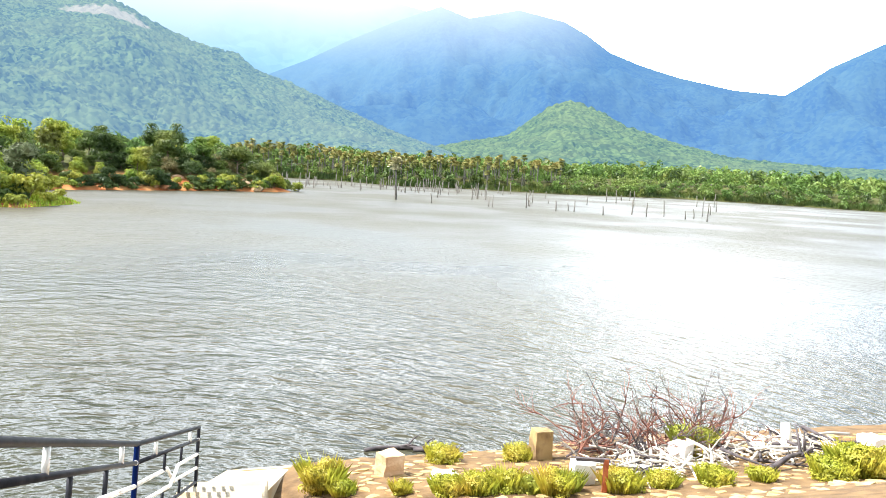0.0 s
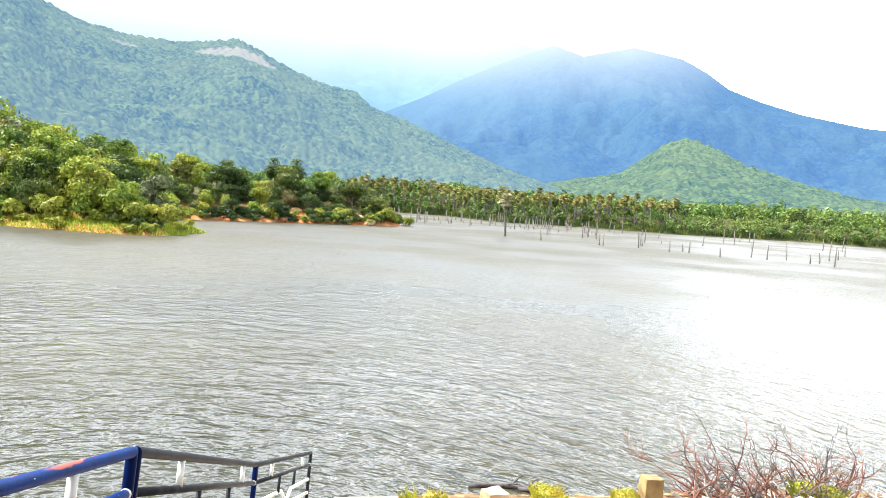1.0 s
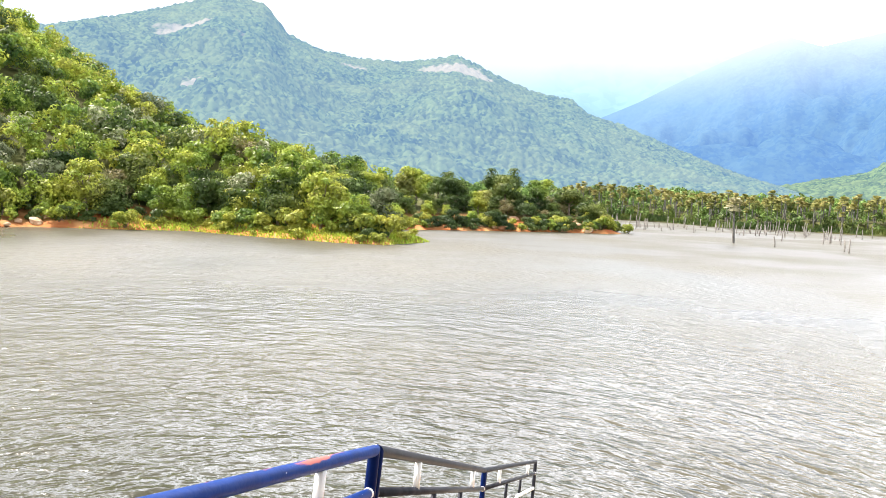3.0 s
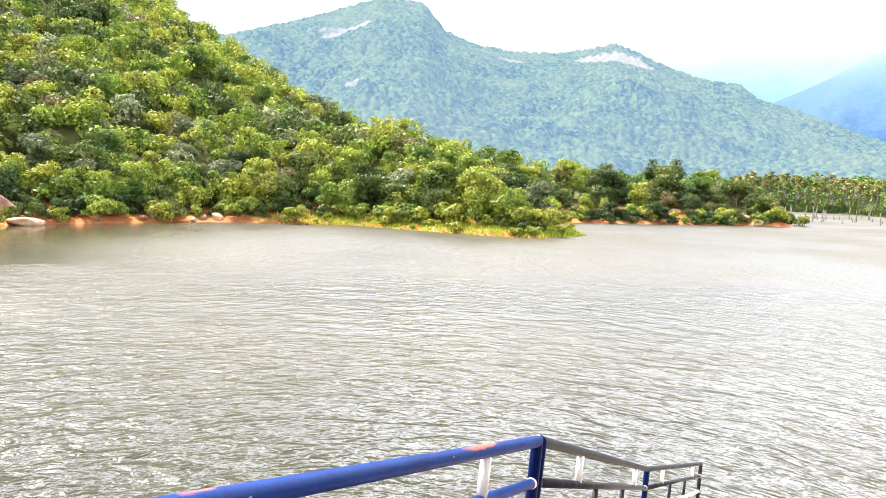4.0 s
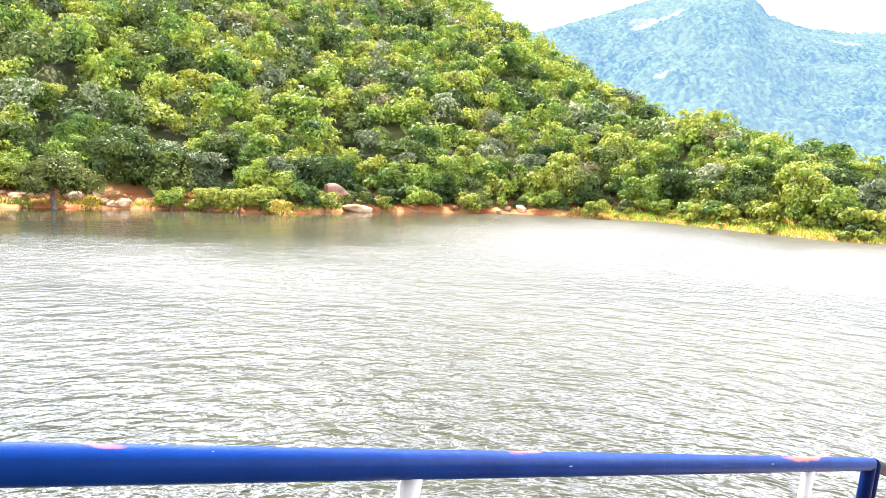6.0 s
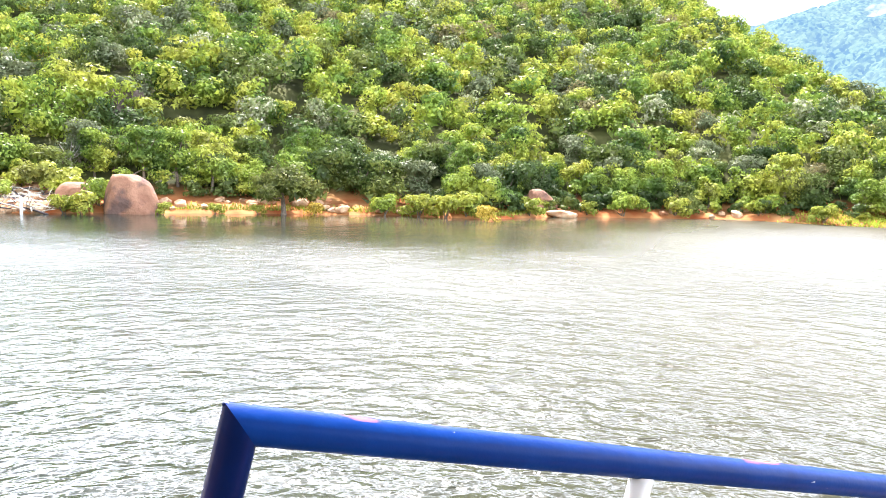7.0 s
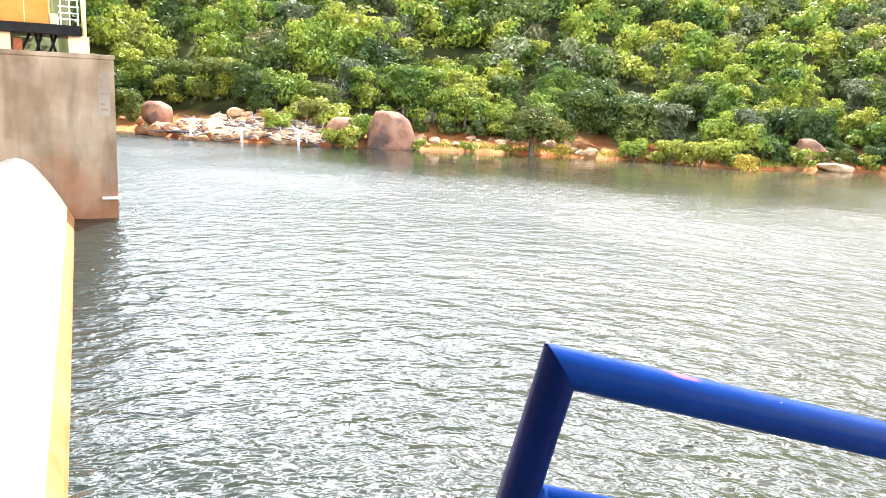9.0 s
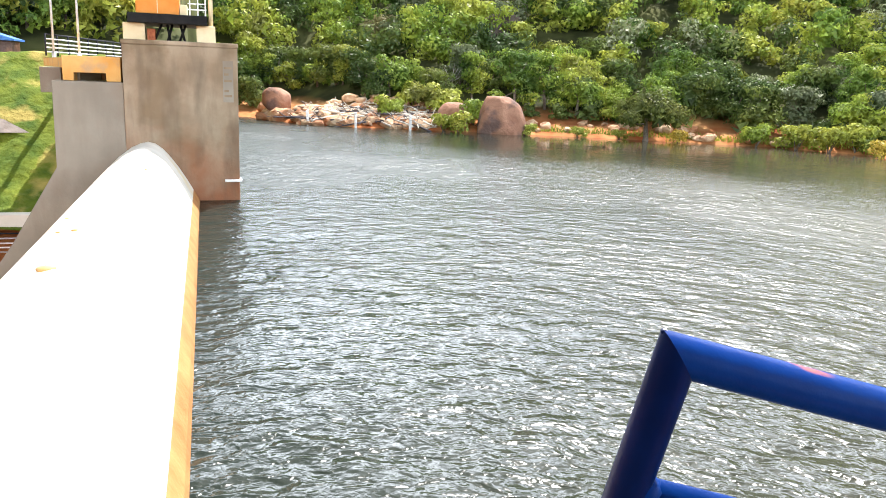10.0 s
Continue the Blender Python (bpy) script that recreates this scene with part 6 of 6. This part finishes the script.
def block(name, label, category, size, x, y, material, turn=0.0, seed=1):
    bm = box(size, (0, 0, size[2] * 0.4), 0.0)
    bmesh.ops.subdivide_edges(bm, edges=bm.edges[:], cuts=2, use_grid_fill=True)
    for v in bm.verts:
        v.co += Vector((noise.noise(v.co * 5 + Vector((seed, 0, 0))), noise.noise(v.co * 5 + Vector((0, seed, 0))), noise.noise(v.co * 5 + Vector((0, 0, seed))))) * size[0] * 0.09
    ob = part(name, bm, material, None, label)
    tagged(ob, category=category)
    return lay(ob, x, y, 0.02, turn)


block("stone_block", "white-topped squared stone block on the stone bank", "stone", (0.36, 0.34, 0.42), -0.64, 12.75, M_ROCK, 0.6, 2)
block("stone_block", "tall yellowish marker stone at the water's edge", "stone", (0.34, 0.3, 0.62), 2.05, 14.0, M_PITCH, 0.3, 3)
block("stone_block", "white-painted stone block beside the driftwood", "stone", (0.34, 0.32, 0.4), 4.4, 13.4, M_WHITE, 0.8, 4)
block("stone_block", "white-painted stone lying on the bank", "stone", (0.34, 0.3, 0.26), 0.25, 11.9, M_WHITE, 0.2, 5)
block("stone_block", "white-painted stone beside a rusty post", "stone", (0.34, 0.28, 0.4), 2.42, 12.0, M_WHITE, 0.1, 6)
block("stone_block", "pale rock on the stone bank", "stone", (0.4, 0.4, 0.32), 8.35, 14.4, M_WHITE, 0.4, 7)

sign = thing("marker", "rusty steel post with a flat arm on the bank", "post")
part("post", box((0.07, 0.07, 0.9), (0, 0, 0.2), 0.008), M_RUST, sign)
part("arm", box((0.5, 0.06, 0.05), (-0.2, 0, 0.63), 0.008), M_CHAR, sign, "dark steel arm")
lay(sign, 2.62, 11.35, -0.1)



def weed(label, seed, width, height, count, leaf):
    """A clump of thin arching blades and small leaves."""
    g = rng(seed)
    ob = thing("weed", label, "weed", "bank weeds")
    a, rad = g.uniform(0, 6.28, count), width * 0.28 * np.sqrt(g.random(count))
    x, y = np.cos(a) * rad, np.sin(a) * rad
    h = height * g.uniform(0.35, 1.0, count)
    lean = np.stack([np.cos(a), np.sin(a)], -1) * (0.5 * rad / (width * 0.28) * h)[:, None] + g.normal(size=(count, 2)) * 0.12 * h[:, None]
    t = g.uniform(0, 6.28, count)
    w = 0.002 + 0.003 * g.random(count)
    c, s = np.cos(t) * w, np.sin(t) * w
    quad = np.stack([np.stack([x - c, y - s, 0 * x - 0.04], -1), np.stack([x + c, y + s, 0 * x - 0.04], -1),
                     np.stack([x + lean[:, 0] * 0.45 + c, y + lean[:, 1] * 0.45 + s, h * 0.62], -1), np.stack([x + lean[:, 0], y + lean[:, 1], h], -1)], 1)
    blades = new("grass_tuft", mesh_from("grass_tuft", quad.reshape(-1, 3), np.arange(count * 4).reshape(-1, 4), leaf))
    blades.parent = ob
    blades["kind"] = "stuff"
    v, f = leaf_cloud(seed, crown_blobs(seed, width, height * 0.85, 0.02, 12), count * 4, 0.034)
    sprigs = new("foliage", mesh_from("foliage", v, f, leaf))
    sprigs.parent = ob
    return ob


WEEDS = [weed("yellow-olive weed clump growing on the stone bank", 81, 0.66, 0.46, 560, M_WEED), weed("straw-yellow weed clump growing on the stone bank", 82, 0.8, 0.36, 520, M_WEED),
         weed("fresh green weed clump growing on the stone bank", 83, 0.6, 0.42, 480, M_LEAF_LIME)]
seen_weeds = set()
for i, x, y, size in ((0, -1.65, 12.0, 1.15), (1, 0.25, 13.9, 0.95), (1, 1.65, 14.0, 1.0), (0, 4.75, 13.75, 0.9), (1, 0.75, 11.45, 1.1), (2, 2.1, 11.5, 0.9), (1, 6.9, 12.3, 1.7), (0, 5.0, 14.35, 1.1), (0, 1.2, 11.6, 1.0),
                      (1, 0.3, 11.4, 1.0), (1, -1.3, 11.75, 0.8), (1, 3.6, 11.7, 0.9), (1, 4.4, 11.8, 1.0), (1, 7.5, 12.7, 1.3), (2, 1.55, 11.45, 0.8), (0, -0.4, 11.5, 0.6), (1, 5.2, 11.9, 0.8), (2, 4.85, 14.1, 1.7), (1, 2.9, 11.5, 1.2), (0, 1.9, 11.35, 1.1), (1, 6.3, 12.0, 1.2)):
    if i in seen_weeds:
        put_copy(WEEDS[i], x, y, near_ground(x, y), x * 3, size * 0.85)
    else:
        seen_weeds.add(i)
        lay(WEEDS[i], x, y, 0, x, size)
for i in set(range(3)) - seen_weeds:
    lay(WEEDS[i], 3.0 + i, 11.6)


def branch(g, length, material):
    """A stem of dead wood, with its twigs as a part of it."""
    stem, twigs = bmesh.new(), bmesh.new()

    def grow(p, way, size, r, depth):
        pts, radii = [p], [r]
        for i in range(3):
            way = (way + Vector((g.uniform(-.45, .45), g.uniform(-.45, .45), g.uniform(-.3, .35)))).normalized()
            p = p + way * size / 3
            pts.append(p)
            radii.append(r * (1 - 0.25 * (i + 1)))
        tube(pts, radii, 5, True, stem if depth == 2 else twigs)
        if depth:
            for _ in range(3):
                k = g.randrange(1, 4)
                grow(pts[k], (way + Vector((g.uniform(-1, 1), g.uniform(-1, 1), g.uniform(-.3, .9)))).normalized(), size * g.uniform(.4, .7), r * .5, depth - 1)
    grow(Vector((0, 0, 0)), Vector((g.uniform(-.6, .6), g.uniform(-.5, .3), 1)).normalized(), length, 0.024, 2)
    ob = part("branch", stem, material, brush)
    part("twig_spray", twigs, material, ob)["kind"] = "stuff"
    return ob


brush = thing("brushwood", "tangled heap of dry reddish dead branches at the water", "brushwood")
g_b = random.Random(33)
for k in range(110):
    ob = branch(g_b, g_b.uniform(0.55, 1.0), (M_TWIG, M_TWIG, M_CHAR, M_TWIG, M_DEAD)[k % 5])
    x = g_b.uniform(2.5, 5.7)
    y = 14.0 + (x - 2.5) * 0.22 + g_b.uniform(-0.75, 0.7)
    ob.location = (x, y, max(0.0, near_ground(x, y)) - 0.02)
    ob.rotation_euler = (g_b.uniform(-1.55, 1.55), g_b.uniform(-1.55, 1.55), g_b.uniform(0, 6))
    ob.location.z += g_b.uniform(0.0, 0.35)
for x, y, h in ((5.35, 14.7, 1.45), (2.9, 14.9, 1.25), (4.2, 14.8, 0.9)):
    ob = branch(g_b, h, M_CHAR)
    ob.location = (x, y, 0.05)


def near_pile(g):
    x = g.uniform(2.9, 7.8)
    y = 12.3 + (x - 2.9) * 0.38 + g.uniform(-0.5, 1.2)
    return x, y, near_ground(x, y) + g.uniform(0.03, 0.28)


driftwood(170, 190, near_pile, (0.35, 1.2), "driftwood on the near bank", "driftwood stick lying on the stone bank", 0.7)
lone_log = part("log", log_bm(321, 1.7, 0.06, 3), M_CHAR, None, "dark forked log lying on the bank", True)
tagged(lone_log, category="log")
lone_log.location, lone_log.rotation_euler = (5.85, 12.6, near_ground(5.85, 12.6) + 0.12), (0, -0.12, 0.5)
stump = part("stump", tube([(0, 0, -.1), (0.03, 0, .3), (-.02, .02, .62)], [.13, .1, .08], 9), M_DRIFT, None, "bleached upright stump among the driftwood", True)
tagged(stump, category="stump")
lay(stump, 6.5, 14.0)
for k, (x, y, a) in enumerate(((-0.75, 14.9, 0.25), (0.2, 14.8, -0.2), (-0.3, 15.0, 0.1))):
    ob = part("driftwood", log_bm(400 + k, 1.0, 0.045), M_CHAR, None, "dark wet branch floating at the water's edge", True)
    tagged(ob, category="driftwood")
    ob.location, ob.rotation_euler = (x, y, 0.05), (0, 0, a)

pitching = thing("stone_pitching", "sun-bleached ochre stone pitching on the bank", "stone paving", kind="structure")
bx, by = np.meshgrid(np.linspace(-2.42, 15, 60), np.linspace(8.0, 19, 50), indexing="ij")
bz = land(bx, by) - np.where(bx < -2.4, 0.0, -0.015) + 0.02 * smooth_noise(bx * 4, by * 4, 3)
bi, bj = np.meshgrid(np.arange(59), np.arange(49), indexing="ij")
bed = new("bedding", mesh_from("bedding", np.stack([bx, by, bz], -1).reshape(-1, 3), np.stack([bi * 50 + bj, (bi + 1) * 50 + bj, (bi + 1) * 50 + bj + 1, bi * 50 + bj + 1], -1).reshape(-1, 4), M_BED, True))
bed.parent = pitching
stone_meshes = []
for k in range(10):
    g_p = random.Random(600 + k)
    bm = bmesh.new()
    corners = g_p.choice((5, 6, 6, 7))
    lo, hi = [], []
    for i in range(corners):
        a = 2 * math.pi * (i + g_p.uniform(-.25, .25)) / corners
        rad = g_p.uniform(0.42, 0.56)
        lo.append(bm.verts.new((math.cos(a) * rad, math.sin(a) * rad * 0.85, -0.25)))
        hi.append(bm.verts.new((math.cos(a) * rad * 0.92, math.sin(a) * rad * 0.78, g_p.uniform(0.02, 0.10))))
    mid = bm.verts.new((0, 0, 0.11))
    for i in range(corners):
        j = (i + 1) % corners
        bm.faces.new((lo[i], lo[j], hi[j], hi[i]))
        bm.faces.new((hi[i], hi[j], mid))
    me = bpy.data.meshes.new("stone")
    bm.to_mesh(me)
    bm.free()
    me.materials.append(M_PITCH)
    stone_meshes.append(me)
g_p = random.Random(77)
count = 0
rest_v, rest_f, rest_n = [], [], 0
for row in range(20):
    for col in range(40):
        x = -2.35 + col * 0.31 + (row % 2) * 0.155 + g_p.uniform(-.05, .05)
        y = 9.6 + row * 0.285 + (x + 2.4) * 0.12 + g_p.uniform(-.05, .05)
        d = float(shore_distance(np.array([x]), np.array([y]))[0])
        if d < -0.1 or x < -1.9:
            continue
        s = g_p.uniform(0.27, 0.35)
        me = stone_meshes[g_p.randrange(10)]
        place = Matrix.LocRotScale(Vector((x, y, near_ground(x, y) + g_p.uniform(-.015, .02))), Euler((-0.21 + g_p.uniform(-.08, .08), g_p.uniform(-.09, .09), g_p.uniform(-.5, .5))), Vector((s, s * 0.9, s)))
        if y > 10.9 + (x + 2.4) * 0.12 and x < 4.6 and count < 300:
            count += 1
            ob = new("stone", me)
            ob.parent = pitching
            ob.matrix_local = place
        else:
            rest_v += [tuple(place @ v.co) for v in me.vertices]
            rest_f += [[k + rest_n for k in f.vertices] for f in me.polygons]
            rest_n += len(me.vertices)
me = bpy.data.meshes.new("more_stones")
me.from_pydata(rest_v, [], rest_f)
me.materials.append(M_PITCH)
more = new("more_stones", me)
more.parent = pitching
more["kind"] = "stuff"
